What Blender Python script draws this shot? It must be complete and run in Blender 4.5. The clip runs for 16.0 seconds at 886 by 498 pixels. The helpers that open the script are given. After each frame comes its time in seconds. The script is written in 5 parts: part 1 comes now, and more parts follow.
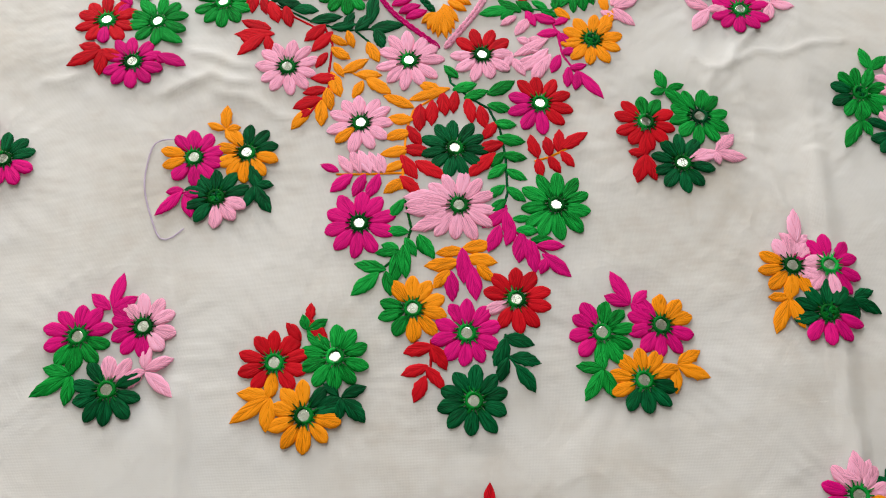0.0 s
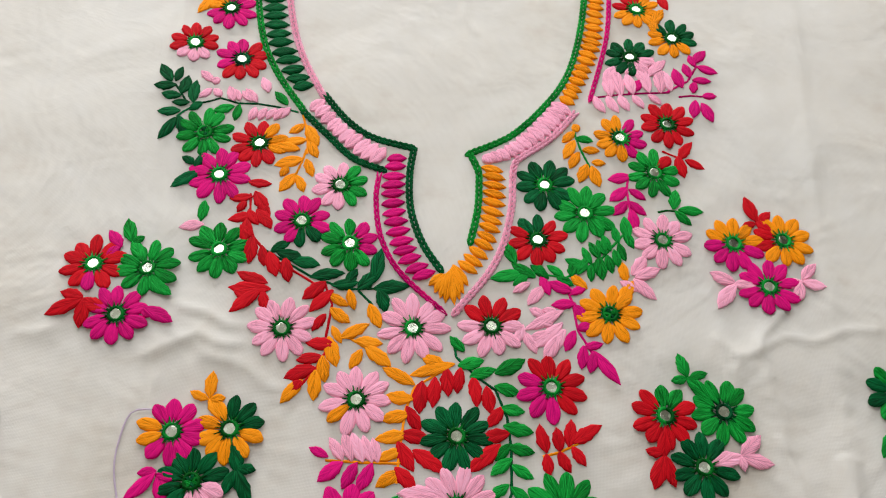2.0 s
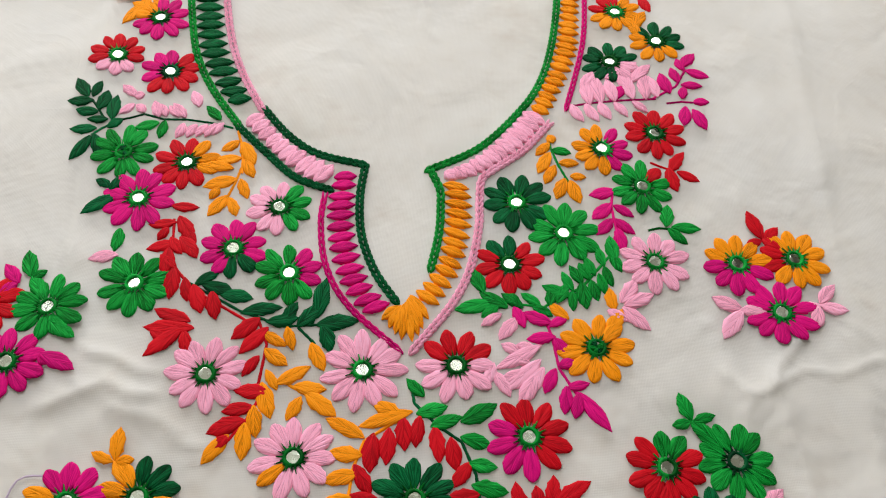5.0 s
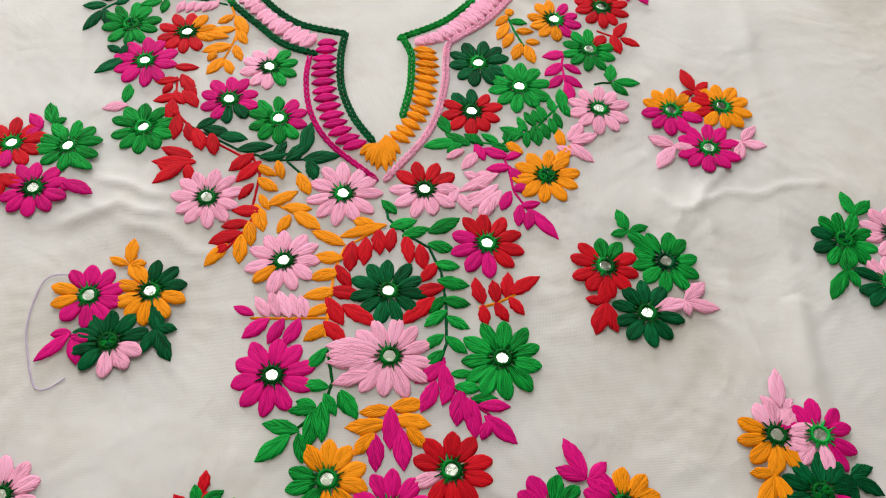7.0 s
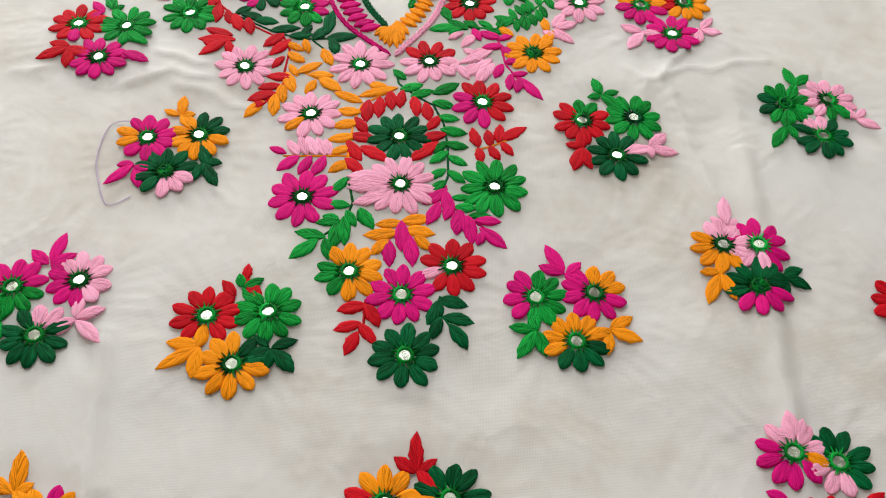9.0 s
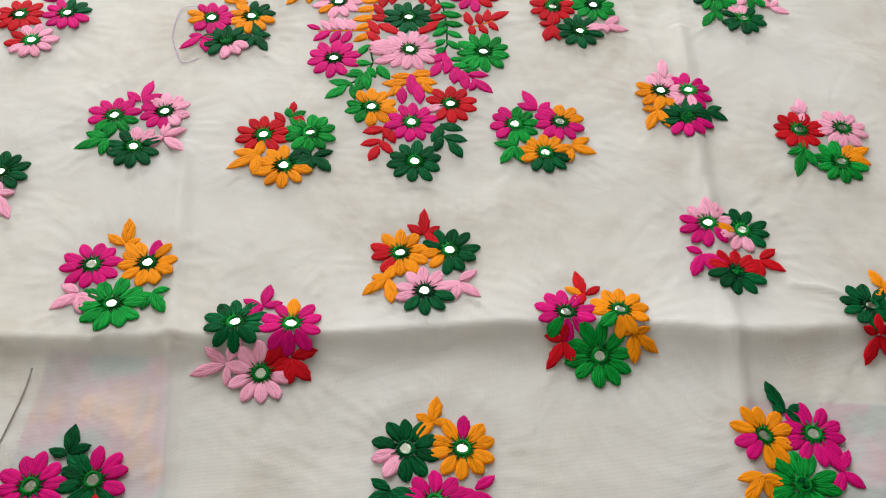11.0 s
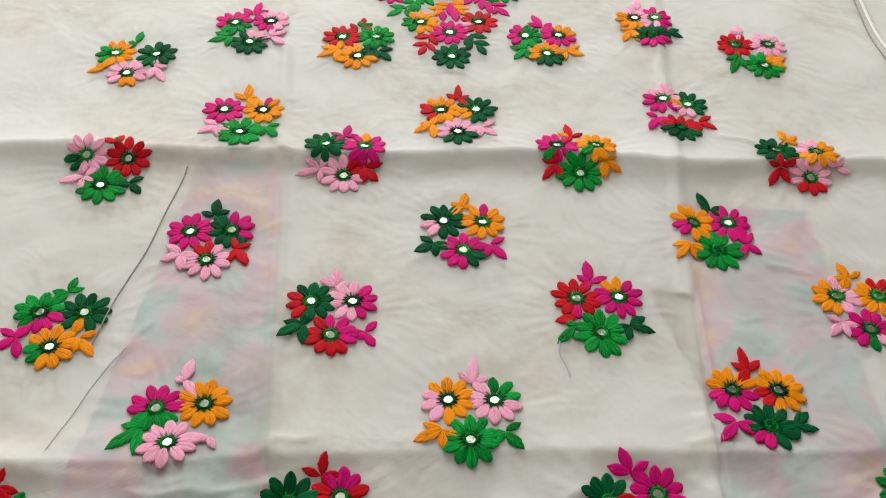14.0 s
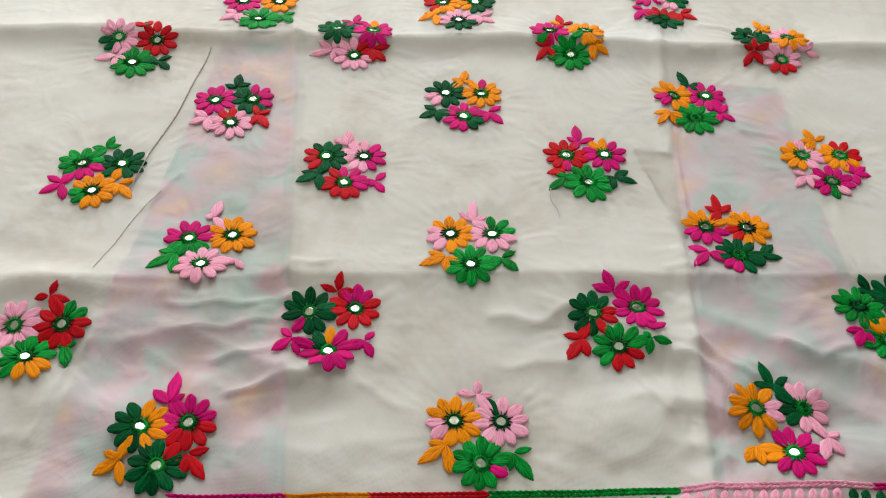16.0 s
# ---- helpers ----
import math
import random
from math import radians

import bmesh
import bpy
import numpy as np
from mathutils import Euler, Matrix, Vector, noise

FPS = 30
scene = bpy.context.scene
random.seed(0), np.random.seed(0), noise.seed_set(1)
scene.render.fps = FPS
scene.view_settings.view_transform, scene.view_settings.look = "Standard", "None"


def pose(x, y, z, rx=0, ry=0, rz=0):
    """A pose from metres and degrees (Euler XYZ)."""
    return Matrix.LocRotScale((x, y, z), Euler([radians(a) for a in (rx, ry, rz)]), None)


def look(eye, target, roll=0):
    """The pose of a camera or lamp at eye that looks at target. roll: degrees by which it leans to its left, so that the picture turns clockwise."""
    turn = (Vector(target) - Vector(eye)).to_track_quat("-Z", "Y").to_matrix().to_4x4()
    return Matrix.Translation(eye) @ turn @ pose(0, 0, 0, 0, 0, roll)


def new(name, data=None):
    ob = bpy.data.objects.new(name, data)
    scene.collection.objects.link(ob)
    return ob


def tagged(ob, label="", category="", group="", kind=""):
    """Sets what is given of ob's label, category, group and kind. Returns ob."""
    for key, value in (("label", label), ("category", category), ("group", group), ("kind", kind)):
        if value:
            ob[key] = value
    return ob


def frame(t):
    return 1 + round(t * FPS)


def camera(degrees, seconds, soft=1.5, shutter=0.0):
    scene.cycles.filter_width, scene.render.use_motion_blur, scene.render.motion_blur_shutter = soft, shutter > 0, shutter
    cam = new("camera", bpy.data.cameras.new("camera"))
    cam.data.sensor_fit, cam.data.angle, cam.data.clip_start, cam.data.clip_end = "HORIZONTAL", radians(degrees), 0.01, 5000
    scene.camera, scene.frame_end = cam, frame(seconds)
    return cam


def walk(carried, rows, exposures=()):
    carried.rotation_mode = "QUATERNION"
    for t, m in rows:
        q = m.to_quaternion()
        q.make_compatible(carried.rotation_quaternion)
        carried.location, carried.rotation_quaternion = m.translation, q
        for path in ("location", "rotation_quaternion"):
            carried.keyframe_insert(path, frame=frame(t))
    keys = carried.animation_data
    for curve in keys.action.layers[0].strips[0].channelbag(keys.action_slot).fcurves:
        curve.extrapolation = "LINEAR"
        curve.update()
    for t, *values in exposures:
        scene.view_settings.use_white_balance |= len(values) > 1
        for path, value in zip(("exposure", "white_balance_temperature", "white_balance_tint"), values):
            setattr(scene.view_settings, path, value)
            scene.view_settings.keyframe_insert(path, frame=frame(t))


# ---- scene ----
cam = camera(52.5, 16.0, 1.1)
PATH = [
    (0, (0.008, -0.023, 0.463), (0.025, 0.771, -1.372), 2.5),
    (0.5, (0.002, 0.01, 0.479), (0.029, 0.809, -1.354), 4.5),
    (1, (-0.001, 0.043, 0.486), (0.019, 0.885, -1.328), 4.7),
    (1.5, (-0.003, 0.069, 0.477), (0.002, 0.982, -1.302), 4.9),
    (2, (0.001, 0.096, 0.474), (0.007, 1.06, -1.278), 5.0),
    (2.5, (0.002, 0.123, 0.455), (0.011, 1.138, -1.269), 4.6),
    (3, (-0.009, 0.146, 0.432), (0.004, 1.195, -1.27), 4.8),
    (3.2, (-0.013, 0.146, 0.429), (0.002, 1.225, -1.255), 5.2),
    (5.3, (0.023, 0.105, 0.394), (0.039, 1.196, -1.282), 3.9),
    (5.5, (0.023, 0.094, 0.394), (0.043, 1.186, -1.281), 4.0),
    (6, (0.023, 0.06, 0.394), (0.049, 1.168, -1.271), 3.8),
    (6.5, (0.027, 0.034, 0.4), (0.055, 1.133, -1.271), 3.9),
    (7, (0.038, 0.007, 0.403), (0.069, 1.1, -1.272), 4.0),
    (7.5, (0.046, -0.027, 0.406), (0.081, 1.069, -1.266), 4.0),
    (8, (0.045, -0.054, 0.4), (0.088, 1.043, -1.272), 4.5),
    (8.2, (0.04, -0.064, 0.396), (0.075, 1.037, -1.274), 4.5),
    (10.3, (0.042, -0.274, 0.457), (0.067, 0.927, -1.141), 3.6),
    (10.5, (0.044, -0.293, 0.457), (0.067, 0.909, -1.142), 3.5),
    (11, (0.044, -0.324, 0.457), (0.07, 0.874, -1.145), 3.6),
    (11.5, (0.043, -0.369, 0.473), (0.072, 0.824, -1.132), 3.8),
    (12, (0.035, -0.416, 0.484), (0.06, 0.791, -1.11), 4.0),
    (12.5, (0.037, -0.472, 0.506), (0.059, 0.774, -1.058), 4.0),
    (13, (0.048, -0.521, 0.514), (0.069, 0.743, -1.036), 4.2),
    (13.5, (0.051, -0.576, 0.529), (0.066, 0.705, -1.007), 4.2),
    (13.8, (0.048, -0.598, 0.529), (0.029, 0.707, -0.987), 3.2),
    (14, (0.045, -0.599, 0.524), (0.02, 0.705, -0.992), 3.2),
    (14.5, (0.06, -0.614, 0.517), (0.035, 0.695, -0.996), 2.9),
    (14.7, (0.049, -0.621, 0.51), (0.029, 0.683, -1.007), 3.3),
    (15, (0.048, -0.634, 0.509), (0.016, 0.666, -1.011), 2.9),
    (15.3, (0.048, -0.656, 0.514), (0.032, 0.647, -1.003), 2.3),
    (15.5, (0.046, -0.681, 0.511), (0.033, 0.621, -1.007), 2.3),
    (16, (0.051, -0.726, 0.507), (0.028, 0.567, -1.018), 3.2),
]
walk(cam, [(t, look(eye, target, roll)) for t, eye, target, roll in PATH], exposures=[(0.0, -0.16, 6400, 10), (1.0, -0.20, 6400, 10), (2.0, -0.29, 6450, 10), (3.0, -0.40, 6480, 10), (5.5, -0.26, 6420, 10), (11.0, -0.02, 6380, 8.5), (14.5, 0.10, 6380, 6), (16.0, 0.14, 6400, 6)])

# ---- light ----
world = bpy.data.worlds.new("sky")
scene.world = world
world.use_nodes = True
wn = world.node_tree
sky = wn.nodes.new("ShaderNodeTexSky")
sky.sky_type, sky.sun_disc, sky.sun_elevation, sky.sun_rotation = "NISHITA", False, radians(40), radians(180)
wn.links.new(sky.outputs[0], wn.nodes["Background"].inputs[0])
wn.nodes["Background"].inputs[1].default_value = 0.12
scene.view_settings.exposure = 0.0

WIN_X0, WIN_X1, WIN_Z0, WIN_Z1, NORTH = -1.65, 0.55, 0.40, 2.05, 1.75
lamp = bpy.data.lights.new("window_light", "AREA")
lamp.shape, lamp.size, lamp.size_y, lamp.energy, lamp.color = "RECTANGLE", WIN_X1 - WIN_X0 - 0.1, WIN_Z1 - WIN_Z0 - 0.1, 74.0, (1.0, 0.998, 0.992)
lamp_ob = new("window_light", lamp)
lamp_ob.matrix_world = look(((WIN_X0 + WIN_X1) / 2, NORTH + 0.08, (WIN_Z0 + WIN_Z1) / 2), ((WIN_X0 + WIN_X1) / 2, -0.3, 0.35))


# ---- materials ----
def material(name, rough=0.6, metal=0.0, spec=0.4):
    m = bpy.data.materials.new(name)
    m.use_nodes = True
    n = m.node_tree.nodes
    p = n["Principled BSDF"]
    p.inputs["Roughness"].default_value, p.inputs["Metallic"].default_value = rough, metal
    p.inputs["Specular IOR Level"].default_value = spec
    return m, n, m.node_tree.links, p


def ramp(n, stops):
    r = n.new("ShaderNodeValToRGB")
    while len(r.color_ramp.elements) < len(stops):
        r.color_ramp.elements.new(0.5)
    for e, (at, c) in zip(r.color_ramp.elements, stops):
        e.position, e.color = at, (*c, 1)
    return r


def maths(n, links, op, a, b=0.0):
    x = n.new("ShaderNodeMath")
    x.operation = op
    for i, v in enumerate((a, b)):
        if isinstance(v, (int, float)):
            x.inputs[i].default_value = v
        else:
            links.new(v, x.inputs[i])
    return x.outputs[0]


COLOURS = {"r": (0.54, 0.004, 0.011), "m": (0.63, 0.004, 0.17), "p": (1.0, 0.41, 0.57), "o": (0.98, 0.30, 0.004),
           "g": (0.004, 0.240, 0.027), "d": (0.0004, 0.074, 0.020)}
WORDS = {"r": "red", "m": "magenta", "p": "pink", "o": "orange", "g": "green", "d": "dark green"}


def thread_material(key, leaf):
    """Stranded cotton: uneven strands that slant out from the midrib of a petal or leaf."""
    m, n, links, p = material("thread_" + WORDS[key].replace(" ", "_") + ("_slant" if leaf else ""), 0.52, 0, 0.05)
    c = COLOURS[key]
    tc, xyz, info = n.new("ShaderNodeTexCoord"), n.new("ShaderNodeSeparateXYZ"), n.new("ShaderNodeObjectInfo")
    links.new(tc.outputs["Object"], xyz.inputs[0])
    across = maths(n, links, "ABSOLUTE", xyz.outputs[0])
    # herringbone: one axis runs across the strands, the other along them
    over = maths(n, links, "SUBTRACT", maths(n, links, "MULTIPLY", across, 20.0 if leaf else 24.0), maths(n, links, "MULTIPLY", xyz.outputs[1], 13.0 if leaf else 7.0))
    side = maths(n, links, "MULTIPLY", maths(n, links, "SIGN", xyz.outputs[0]), 7.3)
    place = n.new("ShaderNodeCombineXYZ")
    links.new(over, place.inputs[0])
    links.new(maths(n, links, "ADD", maths(n, links, "MULTIPLY", xyz.outputs[1], 1.6), side), place.inputs[1])
    links.new(maths(n, links, "MULTIPLY", info.outputs["Random"], 80.0), place.inputs[2])
    strand = n.new("ShaderNodeTexNoise")
    strand.inputs["Scale"].default_value, strand.inputs["Detail"].default_value, strand.inputs["Roughness"].default_value = 1.0, 2.0, 0.6
    links.new(place.outputs[0], strand.inputs["Vector"])
    # darker midrib: the shade in the split is put into the colour
    rib = maths(n, links, "MULTIPLY", maths(n, links, "LESS_THAN", across, 0.028), -0.10)
    shade = maths(n, links, "ADD", maths(n, links, "ADD", strand.outputs[0], rib), maths(n, links, "MULTIPLY", maths(n, links, "SUBTRACT", info.outputs["Random"], 0.5), 0.16))
    # deep paints the dark gaps between strands, high and lift their highlights
    deep, high, lift = {"g": (0.30, 1.75, 0.035), "d": (0.35, 2.2, 0.014), "o": (0.55, 1.15, 0.01), "p": (0.66, 1.12, 0.04)}.get(key, (0.58, 1.25, 0.004))
    lo, hi = tuple(v * deep for v in c), tuple(min(1, v * high + lift * k) for v, k in zip(c, (0.25, 1.0, 0.5) if key in "gd" else (1, 1, 1)))
    r = ramp(n, [(0.30, lo), (0.48, c), (0.70, hi)])
    links.new(shade, r.inputs[0])
    links.new(r.outputs[0], p.inputs["Base Color"])
    bump = n.new("ShaderNodeBump")
    bump.inputs["Strength"].default_value, bump.inputs["Distance"].default_value = (0.8 if key in "gdop" else 0.5), 0.0007
    links.new(strand.outputs[0], bump.inputs["Height"])
    links.new(bump.outputs[0], p.inputs["Normal"])
    return m


THREAD = {(k, s): thread_material(k, s) for k in COLOURS for s in (False, True)}

# thin cream cotton: plain weave, a little see-through, faint blotches that also paint in soft shade
CLOTH, n, links, p = material("cream_cotton", 0.85, 0, 0.2)
tc = n.new("ShaderNodeTexCoord")
blotch, fine = n.new("ShaderNodeTexNoise"), n.new("ShaderNodeTexNoise")
blotch.inputs["Scale"].default_value, blotch.inputs["Detail"].default_value = 7.0, 4.0
fine.inputs["Scale"].default_value = 60.0
weave = []
for axis in ("X", "Y"):
    w = n.new("ShaderNodeTexWave")
    w.bands_direction = axis
    w.inputs["Scale"].default_value, w.inputs["Distortion"].default_value, w.inputs["Detail Scale"].default_value = 420.0, 2.2, 0.6
    links.new(tc.outputs["Object"], w.inputs[0])
    weave.append(w.outputs["Fac"])
for t in (blotch, fine):
    links.new(tc.outputs["Object"], t.inputs["Vector"])
slub = n.new("ShaderNodeTexNoise")
mp = n.new("ShaderNodeMapping")
mp.inputs["Scale"].default_value = (14, 260, 1)
links.new(tc.outputs["Object"], mp.inputs[0])
links.new(mp.outputs[0], slub.inputs["Vector"])
slub.inputs["Scale"].default_value = 1.0
tone = maths(n, links, "ADD", maths(n, links, "MULTIPLY", blotch.outputs[0], 0.70), maths(n, links, "MULTIPLY", slub.outputs[0], 0.05))
tone = maths(n, links, "ADD", tone, maths(n, links, "MULTIPLY", fine.outputs[0], 0.26))
# brown lows also paint warm shade into the colour, cool highs lit cloth
r = ramp(n, [(0.34, (0.67, 0.61, 0.52)), (0.48, (0.782, 0.748, 0.694)), (0.66, (0.815, 0.80, 0.768))])
links.new(tone, r.inputs[0])
links.new(r.outputs[0], p.inputs["Base Color"])
bump = n.new("ShaderNodeBump")
bump.inputs["Strength"].default_value, bump.inputs["Distance"].default_value = 0.22, 0.00025
links.new(maths(n, links, "ADD", maths(n, links, "ADD", weave[0], weave[1]), maths(n, links, "MULTIPLY", slub.outputs[0], 0.3)), bump.inputs["Height"])
bump2 = n.new("ShaderNodeBump")
bump2.inputs["Strength"].default_value, bump2.inputs["Distance"].default_value = 0.8, 0.009
crumple = n.new("ShaderNodeTexNoise")
crumple.inputs["Scale"].default_value, crumple.inputs["Detail"].default_value, crumple.inputs["Distortion"].default_value = 13.0, 3.0, 0.6
links.new(tc.outputs["Object"], crumple.inputs["Vector"])
tuck = n.new("ShaderNodeTexNoise")
tuck.inputs["Scale"].default_value, tuck.inputs["Detail"].default_value, tuck.inputs["Distortion"].default_value = 34.0, 2.0, 1.2
links.new(tc.outputs["Object"], tuck.inputs["Vector"])
ridges = maths(n, links, "ABSOLUTE", maths(n, links, "SUBTRACT", tuck.outputs[0], 0.5))
links.new(maths(n, links, "SUBTRACT", crumple.outputs[0], maths(n, links, "MULTIPLY", ridges, 0.12)), bump2.inputs["Height"])
links.new(bump2.outputs[0], bump.inputs["Normal"])
links.new(bump.outputs[0], p.inputs["Normal"])
sheer, mix = n.new("ShaderNodeBsdfTransparent"), n.new("ShaderNodeMixShader")
mix.inputs[0].default_value = 0.48
links.new(p.outputs[0], mix.inputs[1])
links.new(sheer.outputs[0], mix.inputs[2])
links.new(mix.outputs[0], n["Material Output"].inputs[0])


def plain(name, colour, rough=0.7, vary=0.12, scale=20.0, bump_height=0.001):
    m, n, links, p = material(name, rough)
    t, tc = n.new("ShaderNodeTexNoise"), n.new("ShaderNodeTexCoord")
    t.inputs["Scale"].default_value, t.inputs["Detail"].default_value = scale, 5.0
    links.new(tc.outputs["Object"], t.inputs["Vector"])
    r = ramp(n, [(0.3, tuple(v * (1 - vary) for v in colour)), (0.7, tuple(min(1, v * (1 + vary)) for v in colour))])
    links.new(t.outputs[0], r.inputs[0])
    links.new(r.outputs[0], p.inputs["Base Color"])
    b = n.new("ShaderNodeBump")
    b.inputs["Strength"].default_value, b.inputs["Distance"].default_value = 0.4, bump_height
    links.new(t.outputs[0], b.inputs["Height"])
    links.new(b.outputs[0], p.inputs["Normal"])
    return m


# tan of the added patch that paints brown shade beside the flap's edge
TAN = plain("tan_shade_patch", (0.50, 0.42, 0.32), 0.85, 0.10)
SHEET = plain("white_bed_sheet", (0.80, 0.76, 0.68), 0.85, 0.05)
LINING = plain("cotton_lining", (0.82, 0.79, 0.74), 0.85, 0.04)
PLASTER = plain("cream_plaster", (0.58, 0.56, 0.52), 0.9, 0.05, 6.0)
TILE = plain("beige_floor", (0.42, 0.36, 0.29), 0.4, 0.15, 9.0)
PAINT = plain("white_gloss_paint", (0.8, 0.8, 0.78), 0.35, 0.04)
SEAM = plain("grey_seam_thread", (0.30, 0.27, 0.23), 0.7, 0.25, 300.0, 0.0002)
PENCIL = plain("lilac_tracing_line", (0.46, 0.37, 0.47), 0.9, 0.1, 200.0, 0.0001)
GLASS, n, links, p = material("mirror_glass", 0.10, 1.0, 0.5)
info = n.new("ShaderNodeObjectInfo")
r = ramp(n, [(0.0, (0.34, 0.37, 0.29)), (0.35, (0.52, 0.56, 0.46)), (1.0, (0.68, 0.75, 0.64))])
links.new(info.outputs["Random"], r.inputs[0])
links.new(r.outputs[0], p.inputs["Base Color"])
t = n.new("ShaderNodeTexNoise")
t.inputs["Scale"].default_value = 350.0
tc = n.new("ShaderNodeTexCoord")
links.new(tc.outputs["Object"], t.inputs["Vector"])
r = ramp(n, [(0.35, (0.16, 0.16, 0.16)), (0.75, (0.40, 0.40, 0.40))])
links.new(t.outputs[0], r.inputs[0])
links.new(r.outputs[0], p.inputs["Roughness"])

# embroidered folds lying under the sheer cloth: soft blots of thread colour on cotton
UNDER, n, links, p = material("folded_embroidered_layer", 0.85)
tc = n.new("ShaderNodeTexCoord")
base, spot = n.new("ShaderNodeTexNoise"), n.new("ShaderNodeTexNoise")
base.inputs["Scale"].default_value, base.inputs["Detail"].default_value = 24.0, 5.0
spot.inputs["Scale"].default_value, spot.inputs["Detail"].default_value = 15.0, 3.0
for t in (base, spot):
    links.new(tc.outputs["Object"], t.inputs["Vector"])
hue = ramp(n, [(0.36, (0.12, 0.42, 0.36)), (0.47, (0.34, 0.56, 0.54)), (0.51, (0.76, 0.40, 0.56)), (0.57, (0.68, 0.27, 0.46)), (0.65, (0.92, 0.42, 0.18))])
links.new(base.outputs[0], hue.inputs[0])
streak, mp = n.new("ShaderNodeTexNoise"), n.new("ShaderNodeMapping")
mp.inputs["Scale"].default_value = (190, 12, 1)
links.new(tc.outputs["Object"], mp.inputs[0])
links.new(mp.outputs[0], streak.inputs["Vector"])
streak.inputs["Scale"].default_value = 1.0
amount = ramp(n, [(0.40, (0.10, 0.10, 0.10)), (0.54, (1, 1, 1))])
links.new(maths(n, links, "ADD", maths(n, links, "MULTIPLY", spot.outputs[0], 0.62), maths(n, links, "MULTIPLY", streak.outputs[0], 0.38)), amount.inputs[0])
blend = n.new("ShaderNodeMix")
blend.data_type = "RGBA"
blend.inputs["A"].default_value = (0.46, 0.37, 0.47, 1)
links.new(amount.outputs[0], blend.inputs["Factor"])
links.new(hue.outputs[0], blend.inputs["B"])
links.new(blend.outputs["Result"], p.inputs["Base Color"])


# ---- building helpers ----
# cloth relief: ironed fold lines and soft undulation, in metres
def ridge(d, w):
    return math.exp(-(d / w) ** 2)


def height(x, y):
    h = 0.0022 * noise.noise(Vector((x * 5.0, y * 5.0, 3.1))) + 0.0018 * noise.noise(Vector((x * 13.0, y * 13.0, 7.7))) + 0.0007 * noise.noise(Vector((x * 31.0, y * 31.0, 1.2)))
    # cross fold with a lit crest and a slope falling towards the viewer
    d = y - (-0.050 + 0.075 * x + 0.003 * math.sin(x * 17.0) + 0.003 * ridge(x + 0.108, 0.03) - 0.003 * ridge(x - 0.23, 0.03))
    loose = noise.noise(Vector((x * 7.0, 4.2, 0.6)))
    h += (0.0100 + 0.0022 * loose) * (math.exp(-d / 0.030) if d > 0 else max(0.0, 1 + d / (0.034 + 0.012 * loose)) ** 2.3)
    # lower cross fold
    d = y - (-0.330 + 0.10 * x + 0.003 * math.sin(x * 13.0 + 1.0))
    h += (0.0068 - 0.0028 * ridge(x - 0.05, 0.10)) * (math.exp(-d / 0.045) if d > 0 else math.exp(d / 0.0115))
    # soft swell at the shoulders
    d = y - (0.285 + 0.09 * abs(x))
    h += 0.0012 * ridge(d, 0.022) * min(1.0, max(0.0, (abs(x - 0.03) - 0.10) / 0.06))
    # lengthwise folds
    h += 0.0034 * ridge(x - (-0.113 - 0.146 * y), 0.006) * (1 if y < 0.1 else 0.5)
    h += 0.0030 * ridge(x - (0.227 + 0.02 * y), 0.006) * (1 if y < 0.25 else 0.4)
    # the edge of a flap that dips along its side
    if x < 0.2275:
        h -= 0.0042 * math.exp((x - 0.2275) / 0.020) / (1 + math.exp((y + 0.176) / 0.003)) / (1 + math.exp(-(y + 0.335) / 0.012))
    # turned-up far edge of the cloth
    d = y - (0.620 + 0.116 * x + 0.006 * math.sin(x * 30.0))
    h += 0.024 / (1 + math.exp(-d / 0.010))
    # crumpled hem
    c = min(1.0, max(0.0, (-0.30 - y) / 0.06)) * min(1.0, max(0.0, (abs(x - 0.06) - 0.02) / 0.1))
    if c > 0:
        h += c * 0.010 * noise.noise(Vector((x * 8.0 + 2, y * 20.0 - x * 3.0, 1.3)))
        h += c * 0.007 * (0.5 - abs(noise.noise(Vector((x * 9.0 + 5, y * 26.0 + x * 8.0, 6.1)))))
        h += c * 0.003 * (0.5 - abs(noise.noise(Vector((x * 24.0, y * 40.0 - x * 14.0, 2.7)))))
    return h


